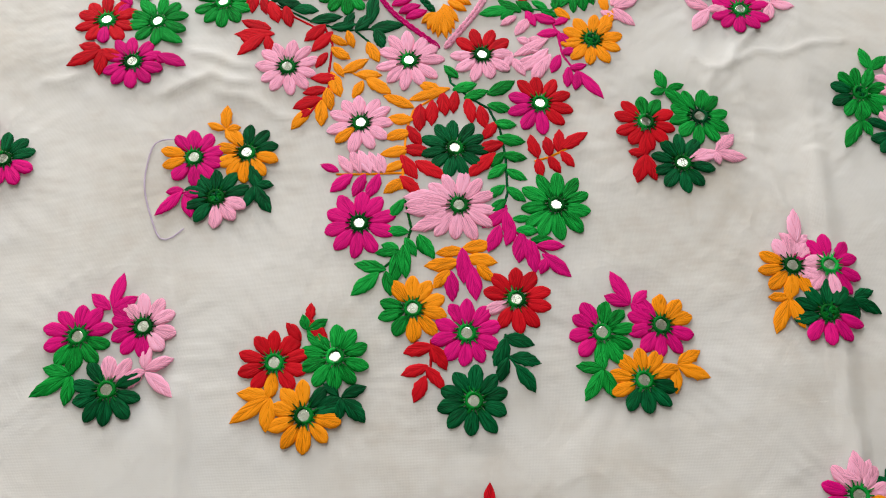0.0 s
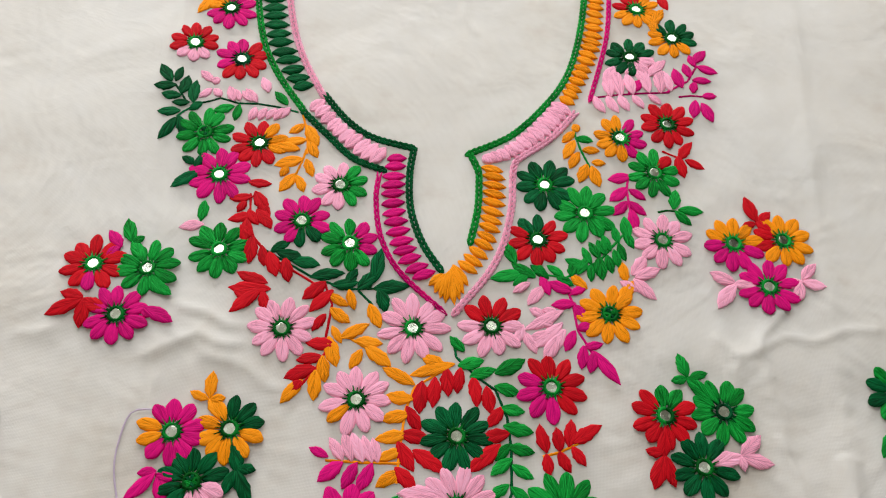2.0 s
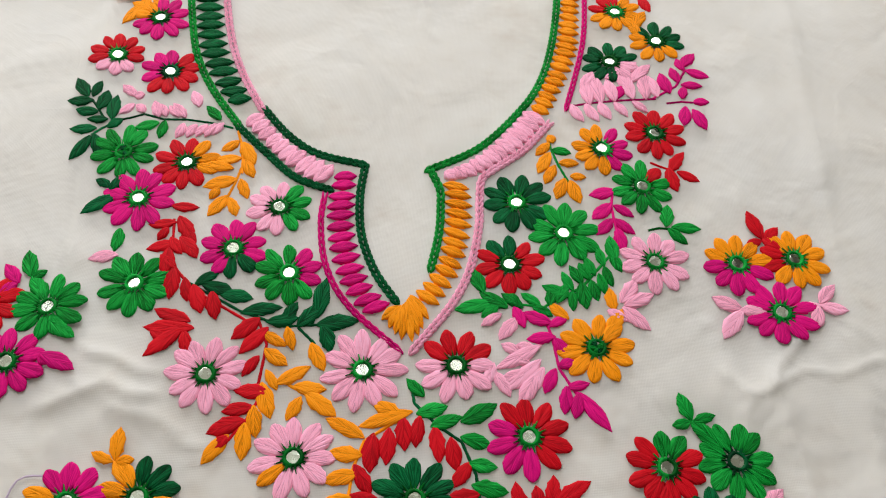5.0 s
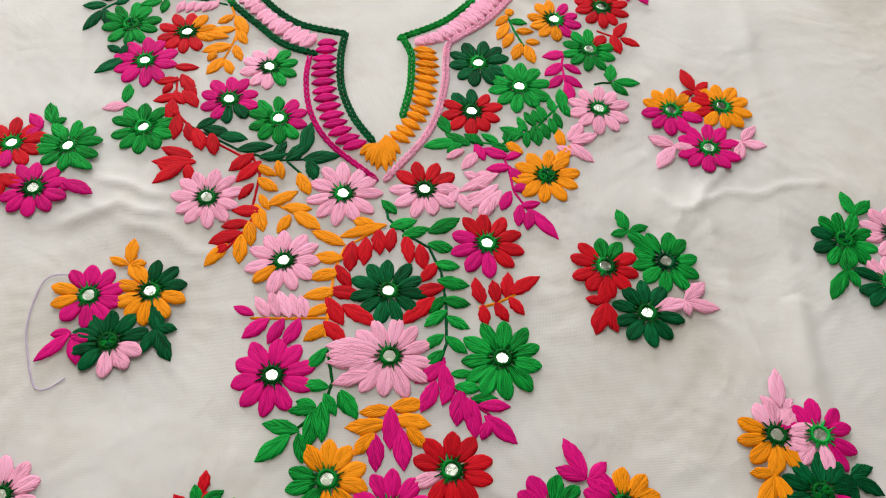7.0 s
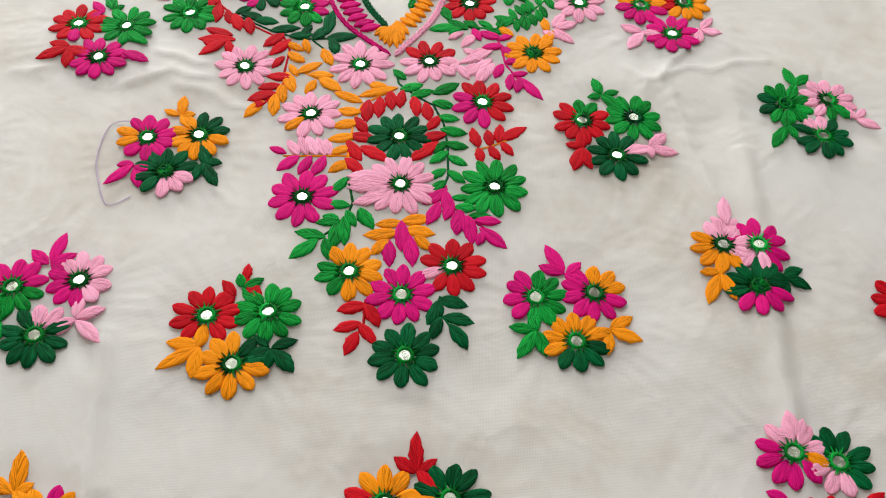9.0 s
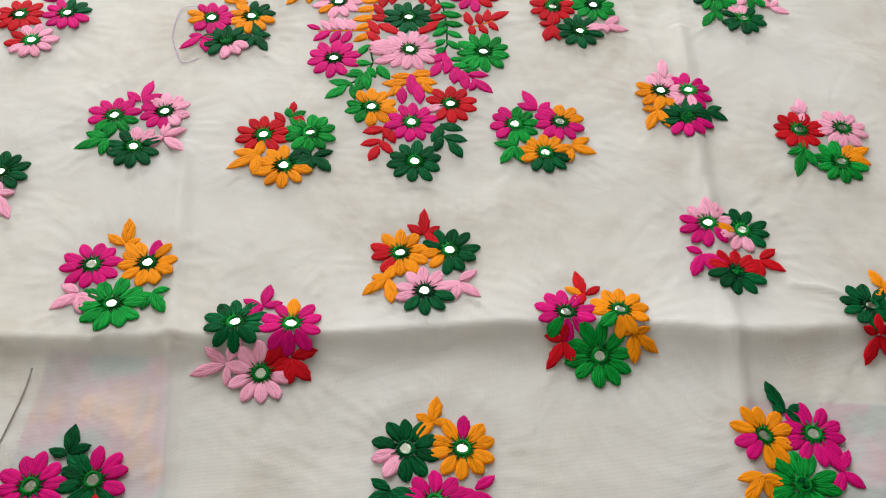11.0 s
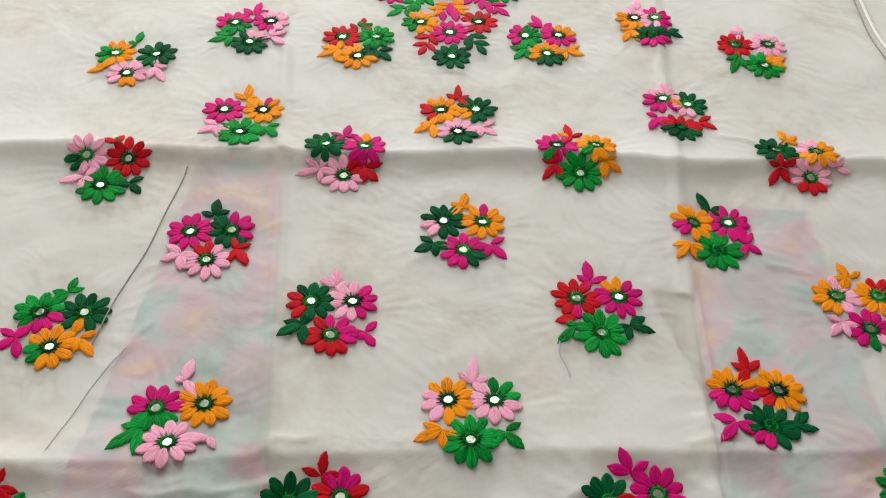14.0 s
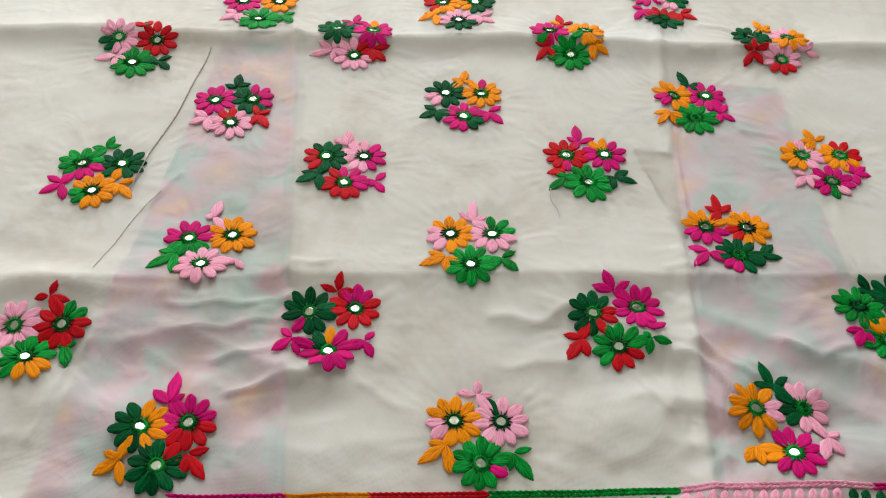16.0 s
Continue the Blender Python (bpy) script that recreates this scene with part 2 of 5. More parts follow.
CENTRES = []
CREASES = [
    # points along a crease, height and half width in metres
    ([(0.174, 0.301), (0.187, 0.307), (0.204, 0.315), (0.22, 0.316), (0.237, 0.321), (0.26, 0.327)], 0.0021, 0.0023),
    ([(0.187, 0.307), (0.198, 0.326), (0.207, 0.334)], 0.0025, 0.0027),
    ([(0.163, 0.312), (0.177, 0.299), (0.169, 0.28)], 0.002, 0.0034),
    ([(-0.143, 0.306), (-0.123, 0.299), (-0.11, 0.296)], 0.003, 0.0041),
    ([(-0.158, 0.275), (-0.133, 0.288), (-0.111, 0.284)], 0.003, 0.0048),
    ([(-0.214, 0.287), (-0.23, 0.281)], 0.002, 0.0041),
    ([(-0.125, 0.278), (-0.1, 0.271), (-0.083, 0.26)], 0.002, 0.0041),
    ([(-0.012, 0.607), (-0.002, 0.571), (0.012, 0.53)], 0.0015, 0.0027),
    ([(0.189, 0.312), (0.2, 0.241), (0.212, 0.198)], 0.0018, 0.0034),
    ([(0.224, 0.123), (0.225, 0.09), (0.227, 0.065)], 0.0018, 0.0027),
    ([(0.27, 0.003), (0.282, -0.002), (0.299, -0.004)], 0.0018, 0.0020),
    ([(0.261, 0.022), (0.28, 0.027)], 0.001, 0.0020),
    ([(0.269, -0), (0.3, -0.006)], 0.0016, 0.0020),
    ([(0.257, -0.04), (0.276, -0.036)], 0.0014, 0.0020),
    ([(0.288, -0.141), (0.31, -0.146)], 0.0016, 0.0020),
    ([(-0.183, -0.277), (-0.175, -0.261), (-0.166, -0.239)], 0.0014, 0.0027),
    ([(-0.065, -0.334), (-0.058, -0.325), (-0.037, -0.321)], 0.0022, 0.0027),
    ([(-0.082, -0.432), (-0.054, -0.419), (-0.02, -0.401)], 0.005, 0.0041),
    ([(-0.102, -0.408), (-0.07, -0.397), (-0.045, -0.385)], 0.003, 0.0034),
    ([(-0.142, -0.368), (-0.096, -0.363), (-0.058, -0.355)], 0.0025, 0.0034),
    ([(-0.137, -0.388), (-0.093, -0.38), (-0.056, -0.368)], 0.0025, 0.0034),
    ([(-0.199, -0.474), (-0.195, -0.433), (-0.187, -0.402)], 0.002, 0.0034),
    ([(0.085, -0.355), (0.116, -0.359), (0.136, -0.343)], 0.003, 0.0054),
    ([(0.093, -0.396), (0.131, -0.388)], 0.002, 0.0054),
    ([(0.195, -0.352), (0.2, -0.382), (0.2, -0.417), (0.208, -0.441)], 0.0016, 0.0017),
    ([(0.209, -0.375), (0.23, -0.384), (0.249, -0.413)], 0.004, 0.0034),
    ([(0.221, -0.364), (0.242, -0.383), (0.256, -0.389)], 0.0035, 0.0041),
    ([(0.176, -0.393), (0.196, -0.422)], 0.0016, 0.0027),
    ([(0.28, -0.362), (0.305, -0.373), (0.327, -0.362)], 0.003, 0.0041),
    ([(0.231, -0.406), (0.231, -0.447), (0.229, -0.474)], 0.0012, 0.0020),
    ([(-0.003, -0.417), (0.021, -0.432)], 0.0016, 0.0041),
    ([(0.207, -0.306), (0.237, -0.295), (0.217, -0.284)], 0.002, 0.0034),
    ([(0.216, -0.173), (0.225, -0.179), (0.227, -0.216), (0.228, -0.252)], 0.0016, 0.0020),

]


def relief(xs, ys):
    """Gathers round the embroidery and sharp creases, as heights over the smooth drape."""
    h = np.zeros_like(xs)
    for k, (cx, cy) in enumerate(CENTRES):
        dx, dy = xs - cx, ys - cy
        r, a = np.hypot(dx, dy), np.arctan2(dy, dx)
        # short drawn tucks that start under the outer stitches and die out
        wave = np.sin(a * 11 + k * 1.7 + 2.0 * np.sin(a * 3 + k)) + 0.7 * np.sin(a * 23 + k * 2.9 + 1.5 * np.sin(a * 2 + k * 0.7))
        reach = 0.010 + 0.007 * np.sin(a * 5 + k * 2.3)
        h += 0.00042 * np.abs(wave) * np.exp(-np.abs((r - 0.047) / np.maximum(reach, 0.004)) ** 1.6)
        h -= 0.0009 * np.exp(-((r - 0.030) / 0.012) ** 2)
    for points, tall, wide in CREASES:
        best = np.zeros_like(xs)
        wx, wy = xs + 0.0012 * np.sin(ys * 210 + xs * 90), ys + 0.0012 * np.sin(xs * 190 - ys * 70)
        for (ax, ay), (bx, by) in zip(points, points[1:]):
            ux, uy = bx - ax, by - ay
            u = np.clip(((wx - ax) * ux + (wy - ay) * uy) / (ux * ux + uy * uy), 0, 1)
            d = np.hypot(wx - ax - u * ux, wy - ay - u * uy)
            # one flank of a crease is steeper than the other
            flank = np.where((wx - ax) * uy - (wy - ay) * ux > 0, 0.6, 1.2) * wide
            best = np.maximum(best, np.exp(-(d / flank) ** 1.25))
        h += tall * best
    return h


def crease_at(x, y):
    """The creases alone, at one place."""
    h = 0.0
    for points, tall, wide in CREASES:
        far, best = 2.6 * wide, 1.0
        for (ax, ay), (bx, by) in zip(points, points[1:]):
            if min(ax, bx) - far < x < max(ax, bx) + far and min(ay, by) - far < y < max(ay, by) + far:
                ux, uy = bx - ax, by - ay
                u = min(1.0, max(0.0, ((x - ax) * ux + (y - ay) * uy) / (ux * ux + uy * uy)))
                best = min(best, math.hypot(x - ax - u * ux, y - ay - u * uy))
        if best < far:
            h += tall * math.exp(-(best / wide) ** 1.5)
    return h


def ground(x, y):
    return height(x, y) + crease_at(x, y)


def mesh(name, verts, faces, mat, smooth=True):
    me = bpy.data.meshes.new(name)
    me.from_pydata(verts, [], faces)
    me.materials.append(mat)
    if smooth:
        me.polygons.foreach_set("use_smooth", [True] * len(me.polygons))
    me.update()
    return me


def box(bm, x0, x1, y0, y1, z0, z1, bevel=0.0):
    made = bmesh.ops.create_cube(bm, size=1.0, matrix=Matrix.LocRotScale(((x0 + x1) / 2, (y0 + y1) / 2, (z0 + z1) / 2), None, (x1 - x0, y1 - y0, z1 - z0)))
    if bevel:
        edges = list({e for v in made["verts"] for e in v.link_edges})
        bmesh.ops.bevel(bm, geom=edges, offset=bevel, segments=3, profile=0.7, affect="EDGES")


def part(name, bm, mat, parent=None, label=""):
    me = bpy.data.meshes.new(name)
    bm.to_mesh(me)
    bm.free()
    me.materials.append(mat)
    ob = new(name, me)
    ob.parent = parent
    return tagged(ob, label)


def surface(x, y):
    return Vector((x, y, ground(x, y)))


def normal(x, y, e=0.004):
    return Vector((ground(x - e, y) - ground(x + e, y), ground(x, y - e) - ground(x, y + e), 2 * e)).normalized()


def empty(name, x, y):
    ob = new(name)
    ob.empty_display_size = 0.02
    ob.matrix_world = Matrix.Translation(surface(x, y))
    return ob


def child(name, me, parent, m):
    """A mesh under a thing or part, at the pose m in the world."""
    ob = new(name, me)
    ob.parent = parent
    top = parent.matrix_basis if parent.parent is None else parent.parent.matrix_basis @ parent.matrix_basis
    ob.matrix_basis = top.inverted() @ m
    return ob


rnd = random.Random(7)
VARIANTS = 5
# outline half widths from base to tip, and how high the satin stitch swells along it
PETAL = [(0.0, 0.24, 0.30), (0.06, 0.42, 0.55), (0.14, 0.62, 0.80), (0.25, 0.82, 0.94), (0.38, 0.95, 1.0), (0.52, 1.0, 1.0), (0.66, 0.97, 1.0), (0.78, 0.85, 0.92), (0.87, 0.66, 0.78), (0.94, 0.43, 0.55), (0.98, 0.23, 0.35), (1.0, 0.05, 0.12)]
LEAF = [(0.0, 0.08, 0.2), (0.07, 0.32, 0.45), (0.16, 0.62, 0.75), (0.28, 0.87, 0.92), (0.40, 0.99, 1.0), (0.52, 1.0, 1.0), (0.64, 0.92, 0.95), (0.75, 0.76, 0.86), (0.84, 0.54, 0.70), (0.91, 0.33, 0.50), (0.96, 0.16, 0.30), (1.0, 0.02, 0.12)]
ACROSS = (-1.0, -0.84, -0.60, -0.32, -0.08, 0.08, 0.32, 0.60, 0.84, 1.0)


def stitch_mesh(key, leaf):
    """A padded satin stitch: domed, split along its midrib, with a slightly ragged rim."""
    rows = LEAF if leaf else PETAL
    verts, faces = [], []
    cols = len(ACROSS)
    lean = rnd.uniform(-0.08, 0.08)
    for i, (v, w, s) in enumerate(rows):
        wob = rnd.uniform(0.97, 1.03)
        inner = 0 < i < len(rows) - 1
        for j, u in enumerate(ACROSS):
            rough = (rnd.uniform(0.86, 1.12) if leaf else rnd.uniform(0.93, 1.06)) if abs(u) == 1 else 1.0
            dome = (1 - abs(u) ** 3.2) ** 0.5 if abs(u) < 1 else -0.25
            if abs(u) < 0.1:
                dome -= 0.20 if inner else 0.0
            elif abs(u) < 0.7:
                dome += rnd.uniform(-0.13, 0.10)
            fall = 0.05 * (1 - u * u) if leaf and inner else 0.0
            verts.append((0.5 * w * wob * u * rough + lean * v * (1 - v) * 4, v - fall + (rnd.uniform(-0.012, 0.012) if inner else 0), s * dome if dome > 0 else dome))
    for i in range(len(rows) - 1):
        for j in range(cols - 1):
            a = i * cols + j
            faces.append((a, a + 1, a + cols + 1, a + cols))
    return mesh("leaf" if leaf else "petal", verts, faces, THREAD[key, leaf])


STITCH = {(k, s): [stitch_mesh(k, s) for _ in range(VARIANTS)] for k in COLOURS for s in (False, True)}


def stitch(name, key, leaf, parent, x0, y0, x1, y1, width, puff=0.0012, lift=0.0002):
    """One satin-stitched petal or leaf lying on the cloth from (x0, y0) to (x1, y1)."""
    a, c = surface(x0, y0), surface(x1, y1)
    along = c - a
    up = normal((x0 + x1) / 2, (y0 + y1) / 2)
    side = along.cross(up).normalized()
    up = side.cross(along).normalized()
    mid = surface((x0 + x1) / 2, (y0 + y1) / 2)
    rise = max(0.0, (mid - (a + c) / 2).dot(up)) + lift + rnd.uniform(0, 0.0004)
    m = Matrix.Translation(a + up * rise) @ Matrix((side * width, along, up * puff)).transposed().to_4x4()
    return child(name, rnd.choice(STITCH[key, leaf]), parent, m)


def ring_mesh(key):
    """Buttonhole stitches that hold a mirror: a raised rim with strands fanning out."""
    verts, faces = [], []
    n = 22
    for k in range(n):
        for q, (rr, z) in enumerate(((0.0030, 0.0010), (0.0034, 0.0019), (0.0043, 0.0020), (0.0050, 0.0009))):
            a = 2 * math.pi * k / n
            jig = 1 + 0.05 * math.sin(k * 5.3 + q)
            verts.append((rr * jig * math.cos(a), rr * jig * math.sin(a), z + 0.00025 * (k % 2)))
    for k in range(n):
        for q in range(3):
            a, c = 4 * k + q, 4 * ((k + 1) % n) + q
            faces.append((a, a + 1, c + 1, c))
    for k in range(24):
        a = 2 * math.pi * (k + 0.3 * math.sin(k * 2.1)) / 24
        far = 0.0071 + 0.0016 * math.sin(k * 3.7)
        o, t = Vector((math.cos(a), math.sin(a), 0)), Vector((-math.sin(a), math.cos(a), 0))
        i = len(verts)
        for rr, w, z in ((0.0040, 0.00050, 0.0018), (far, 0.00024, 0.0019)):
            for s, dz in ((-1, -0.0006), (0, 0.0002), (1, -0.0006)):
                verts.append(o * rr + t * w * s + Vector((0, 0, z + dz)))
        faces += [(i, i + 3, i + 4, i + 1), (i + 1, i + 4, i + 5, i + 2)]
    return mesh("flower", verts, faces, THREAD[key, False])


def mirror_mesh():
    n, verts = 14, []
    for z, s in ((0.0006, 1.0), (0.0012, 1.0), (0.0013, 0.9)):
        for k in range(n):
            rr = 0.0033 * s * (1 + 0.07 * math.sin(k * 2.3) + rnd.uniform(-0.03, 0.03) * (z < 0.001))
            verts.append((rr * math.cos(2 * math.pi * k / n), rr * math.sin(2 * math.pi * k / n), z))
    faces = [(q * n + k, q * n + (k + 1) % n, (q + 1) * n + (k + 1) % n, (q + 1) * n + k) for q in range(2) for k in range(n)]
    faces.append(tuple(range(2 * n, 3 * n)))
    return mesh("mirror", verts, faces, GLASS, False)


RING = {k: ring_mesh(k) for k in "gd"}
MIRROR = [mirror_mesh() for _ in range(4)]
RADIUS = 0.0182


def flower(x, y, pattern, size=1.0, turn=0.0, parent=None, name="flower"):
    """A daisy of satin petals round a mirror; pattern gives the petals' colours clockwise from the top."""
    up = normal(x, y, 0.008)
    tilt = Vector((0, 0, 1)).rotation_difference(up).to_matrix().to_4x4()
    m = Matrix.Translation(surface(x, y)) @ tilt
    ring = RING["g" if rnd.random() < 0.92 else "d"]
    if parent:
        ob = child(name, ring, parent, m)
    else:
        ob = new(name, ring)
        ob.matrix_basis = m
    nod = pose(0, 0, 0, rnd.gauss(0, 4.5), rnd.gauss(0, 4.5), rnd.uniform(0, 360))
    knot, pattern = pattern.endswith("x"), pattern.rstrip("x")
    if not knot:
        child("mirror", rnd.choice(MIRROR), ob, m @ nod)
    reach, count = RADIUS * size, len(pattern)
    if knot:
        for k in range(7):
            a = 2 * math.pi * k / 7 + rnd.uniform(-0.3, 0.3)
            stitch("knot", "g" if k % 3 else "d", False, ob, x, y, x + 0.0042 * math.sin(a), y + 0.0042 * math.cos(a), 0.0022, 0.0016, 0.0006)
    for k, key in enumerate(pattern):
        a = radians(turn + rnd.uniform(-4, 4)) + 2 * math.pi * k / count
        s, c = math.sin(a), math.cos(a)
        r0, r1 = 0.0052, reach * rnd.uniform(0.98, 1.10)
        stitch("petal", key, False, ob, x + r0 * s, y + r0 * c, x + r1 * s, y + r1 * c, 2 * math.pi * reach * 0.70 / count * rnd.uniform(0.90, 1.08))
    return ob


def leaves_at(parent, rows, fat=0.53):
    """rows: colour, base x and y, tip x and y."""
    for key, x0, y0, x1, y1 in rows:
        size = math.hypot(x1 - x0, y1 - y0)
        x0, y0, x1, y1 = x0 - 0.07 * (x1 - x0), y0 - 0.07 * (y1 - y0), x1 + 0.07 * (x1 - x0), y1 + 0.07 * (y1 - y0)
        stitch("leaf", key, True, parent, x0, y0, x1, y1, min(0.0083, max(0.0058, size * fat)) * rnd.uniform(0.9, 1.1))


def stem(parent, key, points, width=0.0007):
    """A line of stem stitch through the points."""
    verts, faces = [], []
    pts = []
    for (ax, ay), (bx, by) in zip(points, points[1:]):
        pts += [(ax + (bx - ax) * q / 6, ay + (by - ay) * q / 6) for q in range(6)]
    pts.append(points[-1])
    for i, (x, y) in enumerate(pts):
        qx, qy = pts[min(i + 1, len(pts) - 1)]
        ox, oy = pts[max(i - 1, 0)]
        t = Vector((qx - ox, qy - oy, 0)).normalized()
        side = Vector((-t.y, t.x, 0)) * width * (1 + 0.25 * (i % 2))
        s = surface(x, y)
        verts += [s + side, s + Vector((0, 0, width * 1.3)), s - side]
    for i in range(len(pts) - 1):
        a = 3 * i
        faces += [(a, a + 3, a + 4, a + 1), (a + 1, a + 4, a + 5, a + 2)]
    top = parent.matrix_basis
    ob = child("stem", mesh("stem", [top.inverted() @ v for v in verts], faces, THREAD[key, False]), parent, top.copy())
    return ob


def listed(keys):
    words = [WORDS[k] for k in dict.fromkeys(keys)][:4]
    return words[0] if len(words) == 1 else ", ".join(words[:-1]) + " and " + words[-1]


def main_colours(pattern):
    return sorted(set(pattern.rstrip("x")), key=lambda k: -pattern.count(k))


def bouquet(flowers, sprigs):
    """Three mirror flowers with sprigs of leaves; a sprig: colour, base, then the tips of its leaves."""
    x, y = sum(f[0] for f in flowers) / len(flowers), sum(f[1] for f in flowers) / len(flowers)
    CENTRES.append((x, y))
    ob = empty("embroidered_bouquet", x, y)
    keys = []
    for f in flowers:
        keys.append(main_colours(f[2])[0])
        made = flower(*f, turn=rnd.uniform(-8, 8), parent=ob)
        if f[2].endswith("x"):
            tagged(made, listed(main_colours(f[2])[:2]) + " thread flower with a knotted eye")
            continue
        tagged(made, listed(main_colours(f[2])[:2]) + " thread flower round a mirror")
    for key, bx, by, *tips in sprigs:
        rows = []
        for tx, ty in zip(tips[::2], tips[1::2]):
            rows.append((key, bx + 0.12 * (tx - bx), by + 0.12 * (ty - by), tx, ty))
        fx, fy = min(((f[0], f[1]) for f in flowers), key=lambda q: math.hypot(q[0] - bx, q[1] - by))
        gap = math.hypot(fx - bx, fy - by)
        if gap > 0.012:
            u = 1 - 0.0085 / gap
            tx, ty = sum(tips[::2]) / (len(tips) // 2), sum(tips[1::2]) / (len(tips) // 2)
            rows.append((key, bx + u * (fx - bx), by + u * (fy - by), bx + 0.16 * (tx - bx), by + 0.16 * (ty - by)))
        leaves_at(ob, rows, 0.56)
    tagged(ob, listed(keys) + " mirror-work bouquet stitched on cream cotton", "embroidery", "bouquets on the cloth")


def daisy(x, y, pattern, size=1.0, turn=None):
    ob = flower(x, y, pattern, size * 1.02, rnd.uniform(-8, 8) if turn is None else turn, None, "embroidered_flower")
    tagged(ob, listed(main_colours(pattern)[:2]) + (" satin-stitch flower with a knotted eye" if pattern.endswith("x") else " satin-stitch flower with a round mirror"), "embroidery", "flowers round the neckline")


def spray(name, key, points, leaves):
    x, y = leaves[0][1], leaves[0][2]
    ob = empty("embroidered_" + name, x, y)
    if key:
        stem(ob, key, points)
    leaves_at(ob, leaves)
    tagged(ob, listed([r[0] for r in leaves]) + " satin-stitch leaves sewn on cream cotton", "embroidery", "leaf sprays round the neckline")


def along(points, step):
    """Even steps along a smooth line through the points: x, y and the direction."""
    fine = []
    p = [points[0], *points, points[-1]]
    for i in range(1, len(p) - 2):
        for q in range(12):
            u = q / 12
            fine.append(tuple(0.5 * (2 * p[i][k] + (p[i + 1][k] - p[i - 1][k]) * u + (2 * p[i - 1][k] - 5 * p[i][k] + 4 * p[i + 1][k] - p[i + 2][k]) * u * u
                        + (3 * p[i][k] - p[i - 1][k] - 3 * p[i + 1][k] + p[i + 2][k]) * u ** 3) for k in (0, 1)))
    fine.append(points[-1])
    out, left = [], 0.0
    for (ax, ay), (bx, by) in zip(fine, fine[1:]):
        d = math.hypot(bx - ax, by - ay)
        while left < d:
            u = left / d
            out.append((ax + (bx - ax) * u, ay + (by - ay) * u, (bx - ax) / d, (by - ay) / d))
            left += step
        left -= d
    return out


def link_mesh(key):
    """One link of a plaited chain stitch: two fat strands that meet in a point."""
    verts, faces = [], []
    for s in (-1, 1):
        i = len(verts)
        for v, x, w, z in ((-0.25, 0.40, 0.10, 0.2), (0.15, 0.36, 0.20, 0.9), (0.65, 0.20, 0.20, 1.0), (1.15, 0.02, 0.12, 0.35)):
            for u, h in ((-1, -0.3), (-0.4, 0.8), (0.4, 0.8), (1, -0.3)):
                verts.append((s * x + u * w, v + 0.10 * u * s, z * h if h > 0 else h))
        for r in range(3):
            for q in range(3):
                a = i + 4 * r + q
                faces.append((a, a + 1, a + 5, a + 4))
    return mesh("chain_link", verts, faces, THREAD[key, False])


LINK = {k: link_mesh(k) for k in COLOURS}


def chain(parent, key, points, width=0.0046, step=0.0036):
    for x, y, dx, dy in along(points, step):
        a, up = surface(x, y), normal(x, y)
        fwd = (surface(x + dx * 0.002, y + dy * 0.002) - a).normalized()
        side = fwd.cross(up).normalized()
        m = Matrix.Translation(a + up * 0.0003) @ Matrix((side * width, fwd * step * 1.15, up * 0.0019)).transposed().to_4x4()
        child("chain_link", LINK[key], parent, m)


def ladder(parent, key, count, line_a, line_b, fat=0.0060):
    """Fat satin stitches laid side by side from one line across to another."""
    def at(line, u):
        pts = along(line, 0.0015)
        return pts[min(len(pts) - 1, int(u * (len(pts) - 1)))]
    for k in range(count):
        u = (k + 0.5) / count
        ax, ay, *_ = at(line_a, u)
        bx, by, *_ = at(line_b, u)
        stitch("satin_stitch", key, True, parent, ax, ay, bx, by, fat, 0.0018)


def grid_sheet(name, x0, x1, y0, y1, step, level, mat, drop=0.0, thick=0.0006):
    """A draped sheet with a hem turned down round its edge."""
    nx, ny = int((x1 - x0) / step) + 1, int((y1 - y0) / step) + 1
    verts = [(x0 + (x1 - x0) * i / (nx - 1), y0 + (y1 - y0) * j / (ny - 1)) for j in range(ny) for i in range(nx)]
    verts = [(x, y, level(x, y)) for x, y in verts]
    faces = [(j * nx + i, j * nx + i + 1, (j + 1) * nx + i + 1, (j + 1) * nx + i) for j in range(ny - 1) for i in range(nx - 1)]
    return new(name, mesh(name, verts, faces, mat))


# ---- the room ----
FLOOR, CEIL, SOUTH, WEST, EAST, T = -0.55, 2.15, -2.3, -2.1, 2.2, 0.15
bm = bmesh.new()
box(bm, WEST - T, EAST + T, SOUTH - T, NORTH + T, FLOOR - 0.1, FLOOR)
tagged(part("floor", bm, TILE), "plain beige tiled floor of the room", "floor", kind="structure")
bm = bmesh.new()
box(bm, WEST - T, EAST + T, SOUTH - T, NORTH + T, CEIL, CEIL + 0.1)
tagged(part("ceiling", bm, PLASTER), "plain cream plastered ceiling", "ceiling", kind="structure")
for name, x0, x1, y0, y1 in (("wall_south", WEST - T, EAST + T, SOUTH - T, SOUTH), ("wall_west", WEST - T, WEST, SOUTH, NORTH), ("wall_east", EAST, EAST + T, SOUTH, NORTH)):
    bm = bmesh.new()
    box(bm, x0, x1, y0, y1, FLOOR, CEIL)
    tagged(part(name, bm, PLASTER), "plain cream plastered room wall", "wall", kind="structure")
bm = bmesh.new()
box(bm, WEST - T, WIN_X0, NORTH, NORTH + T, FLOOR, CEIL)
box(bm, WIN_X1, EAST + T, NORTH, NORTH + T, FLOOR, CEIL)
box(bm, WIN_X0, WIN_X1, NORTH, NORTH + T, FLOOR, WIN_Z0)
box(bm, WIN_X0, WIN_X1, NORTH, NORTH + T, WIN_Z1, CEIL)
tagged(part("wall_north", bm, PLASTER), "cream plastered wall with a wide window opening", "wall", kind="structure")
bm = bmesh.new()
